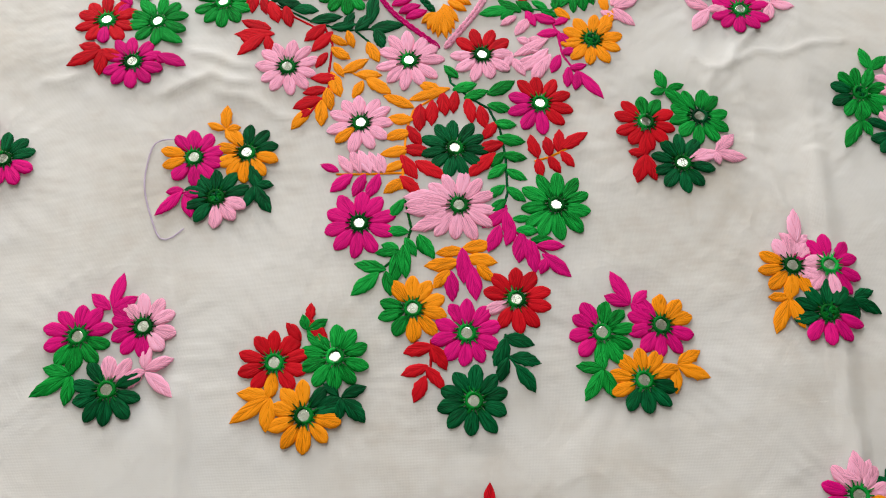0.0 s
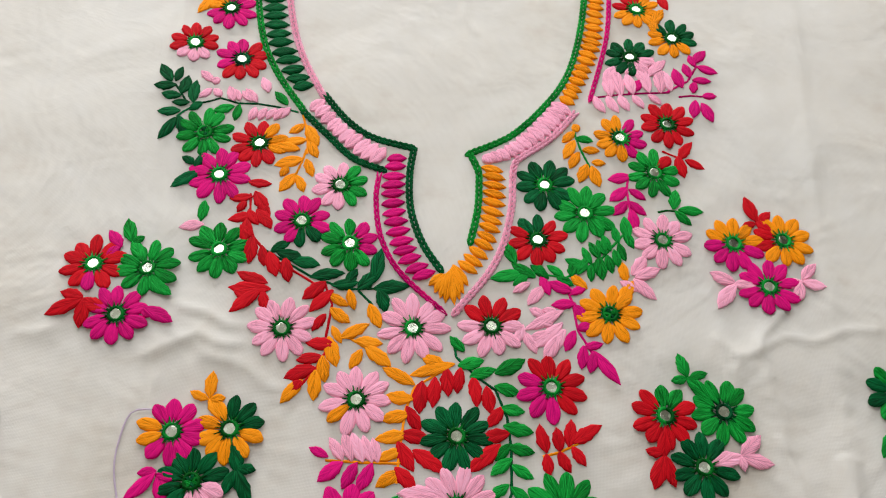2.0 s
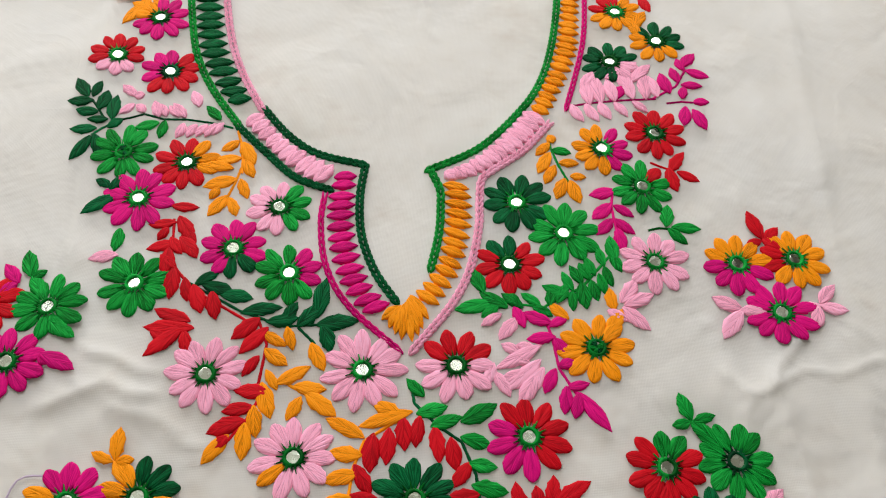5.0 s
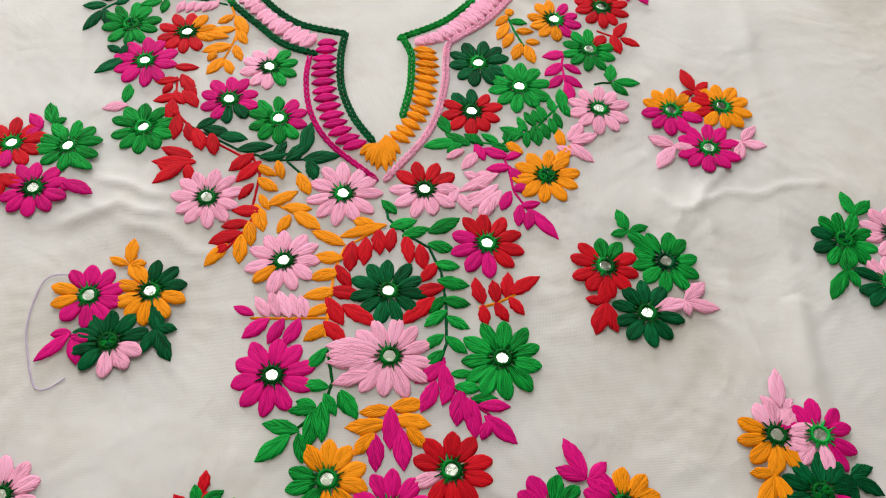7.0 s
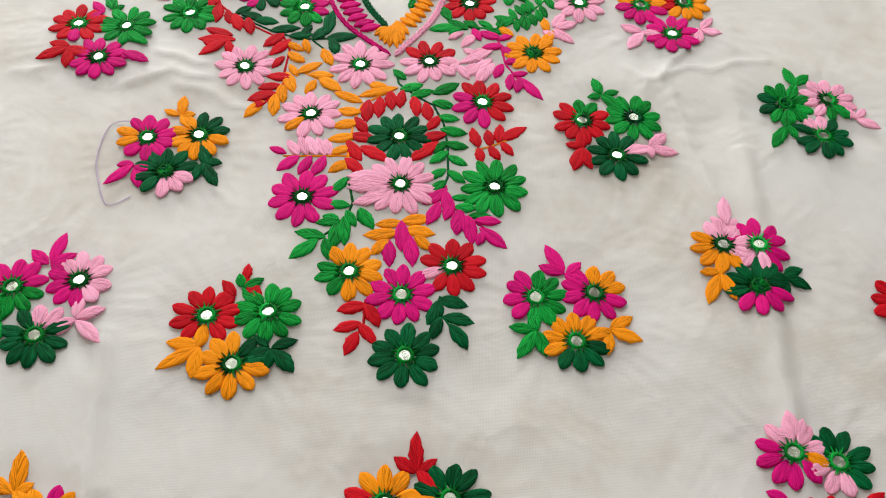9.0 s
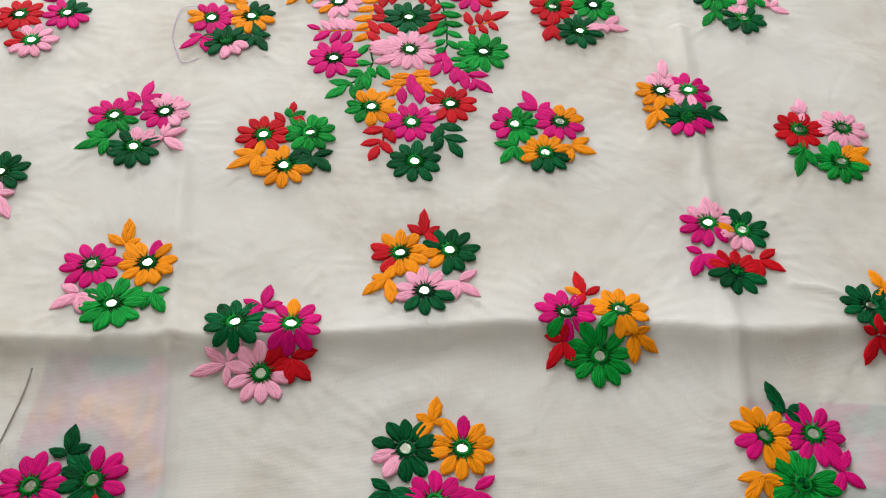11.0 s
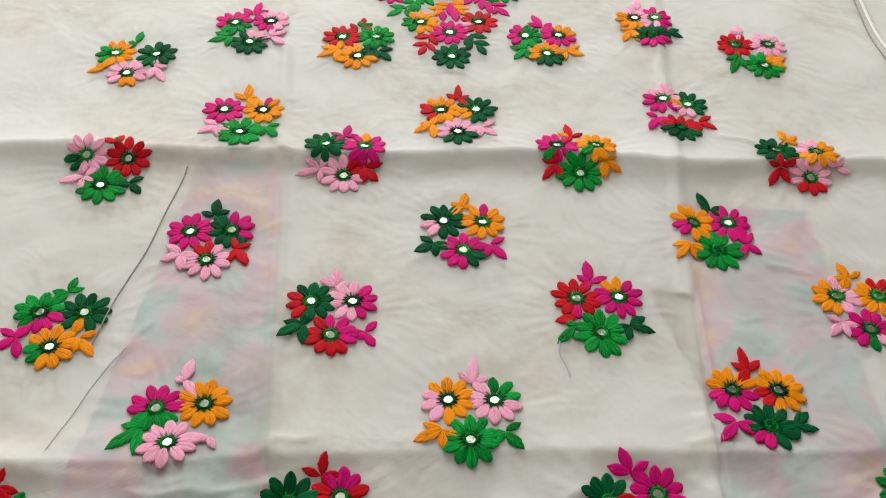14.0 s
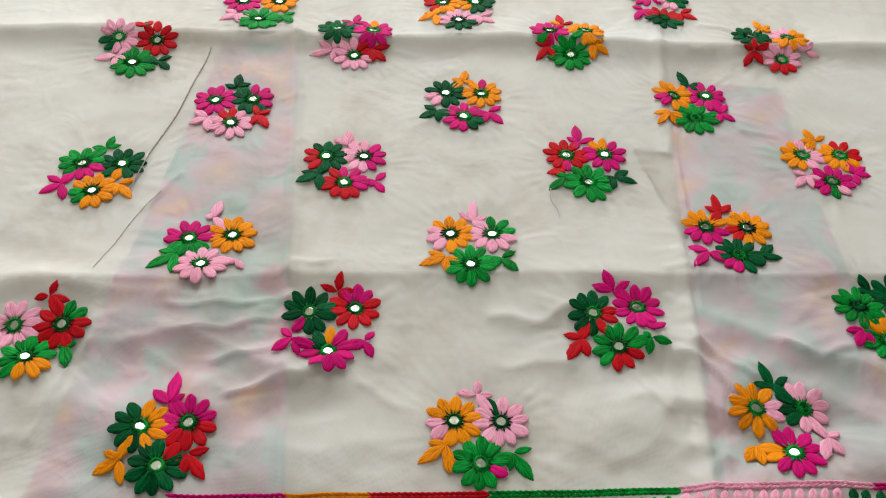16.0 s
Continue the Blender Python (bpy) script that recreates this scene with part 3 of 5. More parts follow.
for x in (WIN_X0, (WIN_X0 + WIN_X1) / 2 - 0.025, WIN_X1 - 0.05):
    box(bm, x, x + 0.05, NORTH + 0.10, NORTH + 0.14, WIN_Z0, WIN_Z1, 0.004)
for z in (WIN_Z0, WIN_Z1 - 0.05):
    box(bm, WIN_X0 + 0.05, WIN_X1 - 0.05, NORTH + 0.103, NORTH + 0.137, z, z + 0.05, 0.004)
tagged(part("window_1", bm, PAINT), "white painted window frame in the wall", "window", kind="structure")

bed = new("bed")
bed.matrix_world = Matrix.Translation((0.05, -0.1, FLOOR))
bm = bmesh.new()
box(bm, -1.0, 1.0, -1.05, 1.15, 0.25, -FLOOR - 0.012, 0.05)
part("mattress", bm, SHEET, bed)
bm = bmesh.new()
box(bm, -1.0, 1.0, -1.05, 1.15, 0.10, 0.25, 0.01)
part("bed_base", bm, TILE, bed)
for x in (-0.93, 0.93):
    for y in (-0.98, 1.08):
        bm = bmesh.new()
        box(bm, x - 0.04, x + 0.04, y - 0.04, y + 0.04, 0.0, 0.10, 0.005)
        part("leg", bm, TILE, bed)
tagged(bed, "low bed with a cream sheet under the cloth", "bed")

# ---- embroidery ----
bouquet([(-0.182, 0.121, "mmmggggmmm"), (-0.148, 0.1276, "pppppmmmmp"), (-0.1618, 0.0925, "ppdddddddd")],
        [("m", -0.1663, 0.1363, -0.1633, 0.1573, -0.1783, 0.1453, -0.1543, 0.1443), ("g", -0.1813, 0.1003, -0.1963, 0.1033, -0.2003, 0.0883, -0.1823, 0.0843), ("p", -0.1443, 0.1033, -0.1293, 0.1093, -0.1273, 0.0893, -0.1543, 0.0943, -0.1433, 0.1173)])
bouquet([(-0.076, 0.109, "rrrrrorrrr"), (-0.044, 0.113, "gggggggggg"), (-0.058, 0.081, "oddooooooo")],
        [("g", -0.06, 0.127, -0.063, 0.136, -0.05, 0.134), ("r", -0.059, 0.132, -0.059, 0.143), ("r", -0.062, 0.121, -0.071, 0.131), ("o", -0.076, 0.091, -0.093, 0.092, -0.095, 0.077, -0.077, 0.073), ("d", -0.04, 0.091, -0.027, 0.097, -0.027, 0.079, -0.04, 0.079, -0.049, 0.098)])
bouquet([(0.099, 0.13, "ggggggmmmm"), (0.1316, 0.1352, "ooommmmmmm"), (0.12, 0.104, "oooddddooo")],
        [("m", 0.116, 0.146, 0.106, 0.165, 0.102, 0.151, 0.125, 0.155, 0.128, 0.139), ("g", 0.099, 0.11, 0.085, 0.111, 0.089, 0.093, 0.104, 0.095), ("o", 0.138, 0.113, 0.151, 0.121, 0.155, 0.107, 0.137, 0.098)])
bouquet([(-0.1348, 0.2326, "mmmmmmmoom"), (-0.1041, 0.2366, "dddooooooo"), (-0.1189, 0.2071, "dddpppddddx")],
        [("o", -0.118, 0.2518, -0.129, 0.2558, -0.119, 0.2678, -0.11, 0.2538), ("m", -0.137, 0.2108, -0.151, 0.1948, -0.147, 0.2088, -0.132, 0.1948), ("d", -0.097, 0.2158, -0.087, 0.2158, -0.087, 0.1988, -0.101, 0.2018)])
bouquet([(0.132, 0.263, "ggrrrrrrrr"), (0.165, 0.268, "gggggggggg"), (0.152, 0.236, "ddpddddddd")],
        [("g", 0.146, 0.286, 0.141, 0.3, 0.137, 0.284, 0.157, 0.29), ("r", 0.131, 0.242, 0.121, 0.243, 0.125, 0.223, 0.136, 0.225), ("p", 0.172, 0.244, 0.184, 0.256, 0.19, 0.241, 0.174, 0.236)])
bouquet([(0.208, 0.172, "ppppooooop"), (0.228, 0.172, "mmmmmpppmm"), (0.224, 0.144, "dddmmmmdddx")],
        [("p", 0.212, 0.185, 0.213, 0.206, 0.204, 0.192, 0.219, 0.191), ("o", 0.204, 0.153, 0.193, 0.153, 0.195, 0.133, 0.21, 0.136), ("d", 0.239, 0.153, 0.251, 0.158, 0.253, 0.145, 0.238, 0.138)])
bouquet([(0.2656, 0.288, "gggggggddgx"), (0.295, 0.294, "ppppggpppp"), (0.285, 0.261, "pddddddddp")],
        [("g", 0.2749, 0.3043, 0.2709, 0.3203, 0.2859, 0.3153), ("g", 0.2639, 0.2693, 0.2519, 0.2503, 0.2679, 0.2583), ("p", 0.3099, 0.2783, 0.3239, 0.2713, 0.3179, 0.2873)])
bouquet([(-0.278, 0.221, "rrrrrrrrrr"), (-0.244, 0.227, "dddmmmmmmm"), (-0.261, 0.193, "ppppppprrp")],
        [("m", -0.254, 0.242, -0.257, 0.258, -0.268, 0.243)])
bouquet([(-0.1635, -0.0083, "mmmmmmmmmm"), (-0.1302, -0.0044, "mooooooooo"), (-0.1435, -0.0372, "gggggggggg", 1.1)],
        [("o", -0.1467, 0.0084, -0.1497, 0.0294, -0.1597, 0.0164, -0.1397, 0.0144), ("p", -0.1647, -0.0306, -0.1777, -0.0426, -0.1767, -0.0246, -0.1597, -0.0446), ("g", -0.1227, -0.0266, -0.1117, -0.0256, -0.1107, -0.0426, -0.1257, -0.0396)])
bouquet([(-0.0685, -0.0478, "dddddddddd"), (-0.0357, -0.0472, "ommmmmmmmm"), (-0.05, -0.077, "prrppppppp")],
        [("m", -0.0547, -0.0347, -0.0527, -0.0177, -0.0667, -0.0297, -0.0437, -0.0307), ("r", -0.0347, -0.0667, -0.0197, -0.0617, -0.0217, -0.0787, -0.0327, -0.0817, -0.0447, -0.0637), ("p", -0.0697, -0.0727, -0.0827, -0.0647, -0.0887, -0.0797, -0.0687, -0.0847, -0.0647, -0.0557)])
bouquet([(0.0245, 0.0122, "oooooorrro"), (0.0556, 0.0154, "ddddddoodd"), (0.041, -0.018, "pppddddppp")],
        [("r", 0.0394, 0.0272, 0.0384, 0.0482, 0.0284, 0.0352, 0.0484, 0.0352), ("o", 0.0184, -0.0078, 0.0044, -0.0218, 0.0084, -0.0078, 0.0214, -0.0268), ("p", 0.0614, -0.0098, 0.0724, -0.0008, 0.0744, -0.0208, 0.0604, -0.0228)])
bouquet([(0.1259, -0.0318, "mmmmmmgmmm"), (0.1587, -0.0278, "oooooogooo"), (0.145, -0.057, "gggggggggg", 1.1)],
        [("r", 0.1382, -0.0168, 0.1342, 0.0022, 0.1482, -0.0088), ("o", 0.1372, -0.0168, 0.1272, -0.0108), ("r", 0.1242, -0.0488, 0.1132, -0.0468, 0.1142, -0.0658, 0.1302, -0.0628), ("o", 0.1652, -0.0428, 0.1752, -0.0398, 0.1792, -0.0528, 0.1652, -0.0598, 0.1572, -0.0428)])
bouquet([(0.2239, 0.0463, "pppommmmmp"), (0.2463, 0.0433, "dddddppppd"), (0.236, 0.008, "rrrdddddrrx")],
        [("p", 0.2267, 0.0532, 0.2247, 0.0682, 0.2317, 0.0642, 0.2157, 0.0592), ("m", 0.2177, 0.0222, 0.2077, 0.0262, 0.2087, 0.0042, 0.2227, 0.0072), ("r", 0.2527, 0.0192, 0.2647, 0.0282, 0.2677, 0.0112, 0.2507, 0.0042)])
bouquet([(0.3037, 0.1382, "rrrrrrrrrr"), (0.3351, 0.1407, "pppppppppp"), (0.3273, 0.1088, "googgggggg")],
        [("p", 0.3104, 0.1536, 0.3094, 0.1696, 0.3024, 0.1616), ("g", 0.3044, 0.1206, 0.2914, 0.1146, 0.2944, 0.0946, 0.3094, 0.1046), ("o", 0.3314, 0.1146, 0.3494, 0.1226, 0.3474, 0.1076)])
bouquet([(-0.2806, 0.0629, "oooooogggo"), (-0.243, 0.064, "dddddddddd"), (-0.2621, 0.0348, "ppppoopppp")],
        [("g", -0.2659, 0.0786, -0.2649, 0.0966, -0.2739, 0.0806), ("o", -0.2849, 0.0406, -0.2979, 0.0336, -0.2929, 0.0456), ("p", -0.2399, 0.0466, -0.2289, 0.0476, -0.2259, 0.0266, -0.2409, 0.0306)])
bouquet([(-0.261, -0.0782, "ppppppddpp"), (-0.2271, -0.0775, "rrrrrrrrrr"), (-0.2417, -0.107, "gggggggggg", 1.1)],
        [("r", -0.2379, -0.0662, -0.2509, -0.0632, -0.2369, -0.0542), ("d", -0.2369, -0.0682, -0.2409, -0.0592), ("d", -0.2209, -0.1012, -0.2109, -0.0942, -0.2089, -0.1122, -0.2239, -0.1062), ("p", -0.2569, -0.0992, -0.2749, -0.1062, -0.2569, -0.1142, -0.2499, -0.0862)])
bouquet([(-0.159, -0.149, "mmmmmmmmmm"), (-0.128, -0.144, "mmmmdddddd"), (-0.14, -0.176, "rppppppppr")],
        [("d", -0.144, -0.131, -0.145, -0.114, -0.155, -0.128, -0.134, -0.125), ("r", -0.121, -0.162, -0.111, -0.156, -0.11, -0.177, -0.125, -0.176), ("p", -0.16, -0.171, -0.174, -0.179, -0.173, -0.164, -0.157, -0.187)])
bouquet([(0.035, -0.119, "ddddddppdd"), (0.0658, -0.1178, "mooooooooo"), (0.0519, -0.1491, "mmmddmmmmm")],
        [("o", 0.049, -0.103, 0.051, -0.087, 0.04, -0.098, 0.059, -0.102), ("d", 0.029, -0.143, 0.015, -0.152, 0.018, -0.137, 0.031, -0.156), ("m", 0.072, -0.141, 0.083, -0.133, 0.085, -0.154, 0.07, -0.154)])
bouquet([(0.234, -0.102, "oooooommoo"), (0.2624, -0.0996, "mmmmmmmmmm"), (0.25, -0.13, "ggggggggggx", 1.1)],
        [("d", 0.25, -0.086, 0.242, -0.068, 0.261, -0.083, 0.243, -0.083), ("o", 0.229, -0.126, 0.217, -0.142, 0.233, -0.14, 0.215, -0.129), ("m", 0.274, -0.121, 0.284, -0.13, 0.28, -0.109, 0.267, -0.134)])
bouquet([(-0.056, -0.208, "ddddddrrrd"), (-0.026, -0.205, "pmmmmppppp"), (-0.0377, -0.2371, "mmmmrrrrrr")],
        [("p", -0.04, -0.193, -0.043, -0.176, -0.053, -0.186, -0.031, -0.189), ("d", -0.058, -0.229, -0.074, -0.242, -0.072, -0.228, -0.056, -0.246), ("m", -0.014, -0.232, -0.007, -0.222, -0.006, -0.243, -0.018, -0.238)])
bouquet([(0.1375, -0.1886, "rrrrrmrrrr"), (0.169, -0.184, "ommmmmmmmo"), (0.1541, -0.2182, "gggggggggg", 1.1)],
        [("m", 0.148, -0.173, 0.146, -0.152, 0.139, -0.166, 0.161, -0.166), ("r", 0.137, -0.207, 0.122, -0.211), ("g", 0.136, -0.214, 0.123, -0.23, 0.129, -0.211), ("d", 0.175, -0.209, 0.187, -0.2, 0.193, -0.213, 0.174, -0.222)])
bouquet([(0.334, -0.167, "pppppooooo"), (0.3655, -0.1651, "rrrroooooo"), (0.352, -0.197, "mmmmpgmmmm")],
        [("o", 0.348, -0.149, 0.342, -0.135, 0.358, -0.141, 0.337, -0.148), ("m", 0.372, -0.186, 0.385, -0.188, 0.373, -0.199, 0.383, -0.178), ("p", 0.333, -0.192, 0.322, -0.205, 0.335, -0.205, 0.323, -0.187)])
bouquet([(0.3146, -0.0149, "dddddddddd"), (0.3491, -0.0144, "pooooooopp"), (0.3394, -0.0416, "pppprrrppp")],
        [("o", 0.3274, -0.0006, 0.3234, 0.0154, 0.3364, -0.0036, 0.3374, 0.0084), ("r", 0.3144, -0.0346, 0.3304, -0.0266, 0.3044, -0.0526, 0.3054, -0.0316, 0.3214, -0.0476), ("p", 0.3624, -0.0306, 0.3694, -0.0216, 0.3744, -0.0346, 0.3554, -0.0266)])
bouquet([(-0.245, -0.235, "gggmmmgggg"), (-0.214, -0.232, "dddddodddd"), (-0.2279, -0.2637, "ooooooggoo")],
        [("g", -0.232, -0.215, -0.23, -0.201, -0.243, -0.215, -0.222, -0.21), ("m", -0.253, -0.258, -0.266, -0.27, -0.266, -0.252, -0.247, -0.274), ("o", -0.211, -0.254, -0.199, -0.248, -0.197, -0.268, -0.21, -0.266)])
bouquet([(-0.1425, -0.3059, "mmmggggmmm"), (-0.112, -0.3, "oooooooooo"), (-0.1276, -0.3316, "pppppppppp")],
        [("p", -0.13, -0.284, -0.128, -0.266, -0.136, -0.281), ("g", -0.148, -0.321, -0.163, -0.34, -0.16, -0.321, -0.146, -0.342), ("p", -0.104, -0.324, -0.097, -0.333, -0.107, -0.329)])
bouquet([(0.048, -0.283, "oooooopppo"), (0.0791, -0.2811, "gggppppppp"), (0.0644, -0.313, "gggggggggg")],
        [("p", 0.0642, -0.2694, 0.0642, -0.2474, 0.0542, -0.2604, 0.0742, -0.2634), ("o", 0.0462, -0.3064, 0.0282, -0.3164, 0.0332, -0.3024, 0.0472, -0.3204), ("g", 0.0862, -0.3054, 0.0962, -0.2984, 0.0982, -0.3174, 0.0812, -0.3144)])
bouquet([(0.2409, -0.2593, "ooommmmmoo"), (0.273, -0.257, "oooooorroo"), (0.262, -0.287, "dddddmmdddx")],
        [("r", 0.255, -0.243, 0.252, -0.223, 0.264, -0.233, 0.244, -0.237), ("m", 0.24, -0.286, 0.227, -0.302, 0.25, -0.294, 0.226, -0.281), ("d", 0.279, -0.285, 0.289, -0.274, 0.293, -0.287, 0.277, -0.296)])
bouquet([(-0.0451, -0.3642, "ddddddmddd"), (-0.0144, -0.3569, "mmrrrrrrrm"), (-0.0279, -0.394, "ommmmmmmdd")],
        [("r", -0.028, -0.345, -0.027, -0.33, -0.04, -0.342, -0.017, -0.342), ("m", -0.052, -0.389, -0.064, -0.399, -0.061, -0.381, -0.047, -0.4), ("m", -0.005, -0.384, 0.001, -0.376, 0.002, -0.396, -0.011, -0.391)])
bouquet([(0.151, -0.3487, "ddrrrddddd"), (0.183, -0.34, "mmmmmmmmmm"), (0.1678, -0.3741, "gggrrrgggg")],
        [("m", 0.167, -0.328, 0.16, -0.313, 0.152, -0.325, 0.178, -0.32), ("r", 0.143, -0.369, 0.131, -0.367, 0.133, -0.388, 0.147, -0.383), ("g", 0.19, -0.367, 0.203, -0.37, 0.188, -0.378, 0.185, -0.363), ("m", 0.191, -0.361, 0.201, -0.354)])
bouquet([(0.059, -0.439, "ooooooppoo"), (0.089, -0.437, "pppppppppd"), (0.077, -0.467, "gggmgggggg")],
        [("p", 0.073, -0.419, 0.073, -0.407, 0.06, -0.418, 0.083, -0.418), ("o", 0.055, -0.456, 0.039, -0.47, 0.044, -0.456, 0.058, -0.475), ("g", 0.097, -0.458, 0.108, -0.454, 0.109, -0.475, 0.095, -0.47)])
bouquet([(-0.135, -0.461, "oooooddddd"), (-0.106, -0.456, "mmmrrrrmmm"), (-0.1181, -0.4863, "drdddddddd")],
        [("m", -0.121, -0.444, -0.122, -0.42, -0.134, -0.434, -0.113, -0.437), ("o", -0.142, -0.483, -0.155, -0.493, -0.152, -0.479, -0.137, -0.498), ("r", -0.102, -0.476, -0.09, -0.472, -0.089, -0.491, -0.102, -0.49)])
bouquet([(0.254, -0.4152, "ooppoooooo"), (0.286, -0.4114, "ppppppdddpx"), (0.273, -0.446, "mmmmmmmoom")],
        [("d", 0.2693, -0.3972, 0.2623, -0.3792, 0.2553, -0.3962, 0.2793, -0.3892), ("o", 0.2513, -0.4402, 0.2423, -0.4532, 0.2523, -0.4552, 0.2603, -0.4432), ("p", 0.2973, -0.4322, 0.3043, -0.4442, 0.3063, -0.4272, 0.2913, -0.4492)])
bouquet([(0.341, -0.327, "ggggggggggx"), (0.37, -0.315, "dddddddddd"), (0.356, -0.353, "oogggggggo")],
        [("m", 0.34, -0.347, 0.327, -0.349, 0.332, -0.361, 0.345, -0.359, 0.343, -0.337), ("d", 0.354, -0.312, 0.348, -0.298, 0.344, -0.31, 0.368, -0.307)])
bouquet([(-0.2382, -0.3936, "pppppppppp"), (-0.2067, -0.391, "ggrrrrrrrr"), (-0.2217, -0.4182, "gggooogggg")],
        [("r", -0.2206, -0.3712, -0.2186, -0.3602, -0.2296, -0.3742, -0.2076, -0.3722), ("g", -0.2016, -0.4042, -0.1936, -0.4042, -0.1946, -0.4222, -0.2056, -0.4072)])
bouquet([(-0.201, 0.328, "rrrrrmrrrr"), (-0.169, 0.328, "gggggggggg"), (-0.18, 0.297, "mmmmmmmmmm")],
        [("m", -0.187, 0.34, -0.197, 0.351), ("g", -0.182, 0.344, -0.188, 0.36, -0.176, 0.349), ("r", -0.2, 0.306, -0.219, 0.294, -0.214, 0.308, -0.199, 0.288), ("m", -0.166, 0.302, -0.148, 0.295, -0.16, 0.297), ("g", -0.165, 0.319, -0.152, 0.312)])
bouquet([(0.18, 0.377, "ooommmmmoo"), (0.211, 0.382, "ooooooorro"), (0.199, 0.349, "mmmmmmmmmm")],
        [("r", 0.196, 0.393, 0.19, 0.411, 0.205, 0.402, 0.187, 0.39), ("p", 0.219, 0.355, 0.233, 0.352, 0.229, 0.367, 0.215, 0.341), ("p", 0.18, 0.35, 0.165, 0.356, 0.168, 0.333)])
daisy(-0.0037, 0.1411, "oooooogggo")
daisy(0.053, 0.148, "rrrrrrrprr")
daisy(0.026, 0.128, "mmmmmmmmmm")
daisy(0.03, 0.091, "dddddddddd")
daisy(-0.011, 0.3036, "ppppppppppp", 1.1)
daisy(0.034, 0.308, "rrpppppprr", 1, 18)
daisy(0.069, 0.274, "rrrrrmmmmr", 1.05)
daisy(-0.0384, 0.2585, "pppppppoppp", 1.05)
daisy(0.018, 0.242, "ddddddddddd", 1.05)
daisy(0.0209, 0.205, "pppppppppppp", 1.18)
daisy(-0.0356, 0.1923, "mmmmmmmmmm", 1.1)
daisy(0.0769, 0.2065, "ggggggggggg", 1.1)
daisy(-0.0856, 0.2973, "ppppppppppp", 1.02)
daisy(-0.13, 0.344, "gggggggggg")
daisy(-0.084, 0.3675, "mmmmddmmmm", 0.95)
daisy(-0.0641, 0.3955, "pggggppppp", 0.95)
daisy(-0.0533, 0.3547, "gmmmgggggg", 0.95)
daisy(-0.119, 0.422, "rooorrrrrr", 0.95)
daisy(-0.155, 0.427, "ggggggggggx", 0.95)
daisy(-0.1397, 0.396, "mmmmmmmmmm", 1.05)
daisy(-0.1571, 0.5325, "mmmmmmmmoo", 0.95)
daisy(-0.1755, 0.4994, "rrrrppprrr", 0.88)
daisy(-0.1418, 0.4885, "mrrrrrrmmm", 0.95)
daisy(0.1261, 0.5632, "rooooooorr", 0.92)
daisy(0.15, 0.538, "ddddoooood", 0.9)
daisy(0.12, 0.518, "dddppddddd", 0.92)
daisy(0.143, 0.463, "rrrrrrrrrr", 0.95)
daisy(0.1114, 0.4485, "ommmmooooo", 0.9)
daisy(0.133, 0.424, "grgggggggg", 0.95)
daisy(0.0632, 0.4085, "dddddddddd")
daisy(0.0883, 0.3896, "gggggggggg", 1.05)
daisy(0.0596, 0.368, "drrrrrrrrd", 0.95)
daisy(0.136, 0.375, "pppppppppp", 0.98)
daisy(0.1027, 0.3223, "oooooooooox")
spray("sprig", "r", [(0.007, 0.124), (0.007, 0.109), (0.001, 0.094)],
      [("r", 0.007, 0.12, -0.007, 0.116), ("r", 0.007, 0.12, 0.015, 0.108), ("r", 0.005, 0.109, -0.008, 0.104), ("r", 0.005, 0.108, 0.014, 0.097), ("r", 0.004, 0.103, -0.001, 0.09)])
spray("sprig", "d", [(0.047, 0.128), (0.048, 0.117), (0.057, 0.104)],
      [("d", 0.047, 0.126, 0.062, 0.122), ("d", 0.047, 0.125, 0.041, 0.111), ("d", 0.05, 0.115, 0.065, 0.112), ("d", 0.048, 0.114, 0.044, 0.102), ("d", 0.053, 0.11, 0.062, 0.097)])
spray("sprig", None, [],
      [("o", 0.023, 0.177, 0.009, 0.175), ("o", 0.024, 0.178, 0.039, 0.181), ("o", 0.021, 0.17, 0.003, 0.167), ("o", 0.026, 0.172, 0.042, 0.17), ("o", 0.016, 0.164, 0.008, 0.154), ("o", 0.032, 0.168, 0.041, 0.159), ("m", 0.023, 0.177, 0.024, 0.158), ("m", 0.016, 0.164, 0.018, 0.147), ("m", 0.028, 0.167, 0.031, 0.148)])
spray("spray", "m", [(0.048, 0.206), (0.047, 0.196), (0.057, 0.186), (0.07, 0.177), (0.08, 0.167)],
      [("m", 0.048, 0.203, 0.035, 0.192), ("m", 0.044, 0.192, 0.038, 0.177), ("m", 0.048, 0.201, 0.051, 0.184), ("m", 0.057, 0.188, 0.055, 0.171), ("m", 0.062, 0.184, 0.064, 0.165), ("m", 0.066, 0.181, 0.08, 0.181), ("m", 0.069, 0.175, 0.083, 0.163), ("m", 0.059, 0.184, 0.06, 0.172), ("g", 0.052, 0.197, 0.063, 0.198), ("g", 0.054, 0.19, 0.066, 0.19), ("g", 0.062, 0.184, 0.074, 0.185)])
spray("spray", "g", [(-0.01, 0.207), (-0.006, 0.19), (-0.009, 0.176), (-0.027, 0.159)],
      [("g", -0.011, 0.207, -0.019, 0.196), ("g", -0.008, 0.187, -0.02, 0.188), ("g", -0.009, 0.183, -0.003, 0.173), ("g", -0.001, 0.185, 0.007, 0.172), ("g", -0.012, 0.175, -0.025, 0.174), ("g", -0.02, 0.164, -0.036, 0.167), ("g", -0.024, 0.161, -0.037, 0.149), ("g", -0.01, 0.178, -0.008, 0.16), ("g", -0.014, 0.173, -0.014, 0.157), ("g", -0.019, 0.162, -0.016, 0.149)])
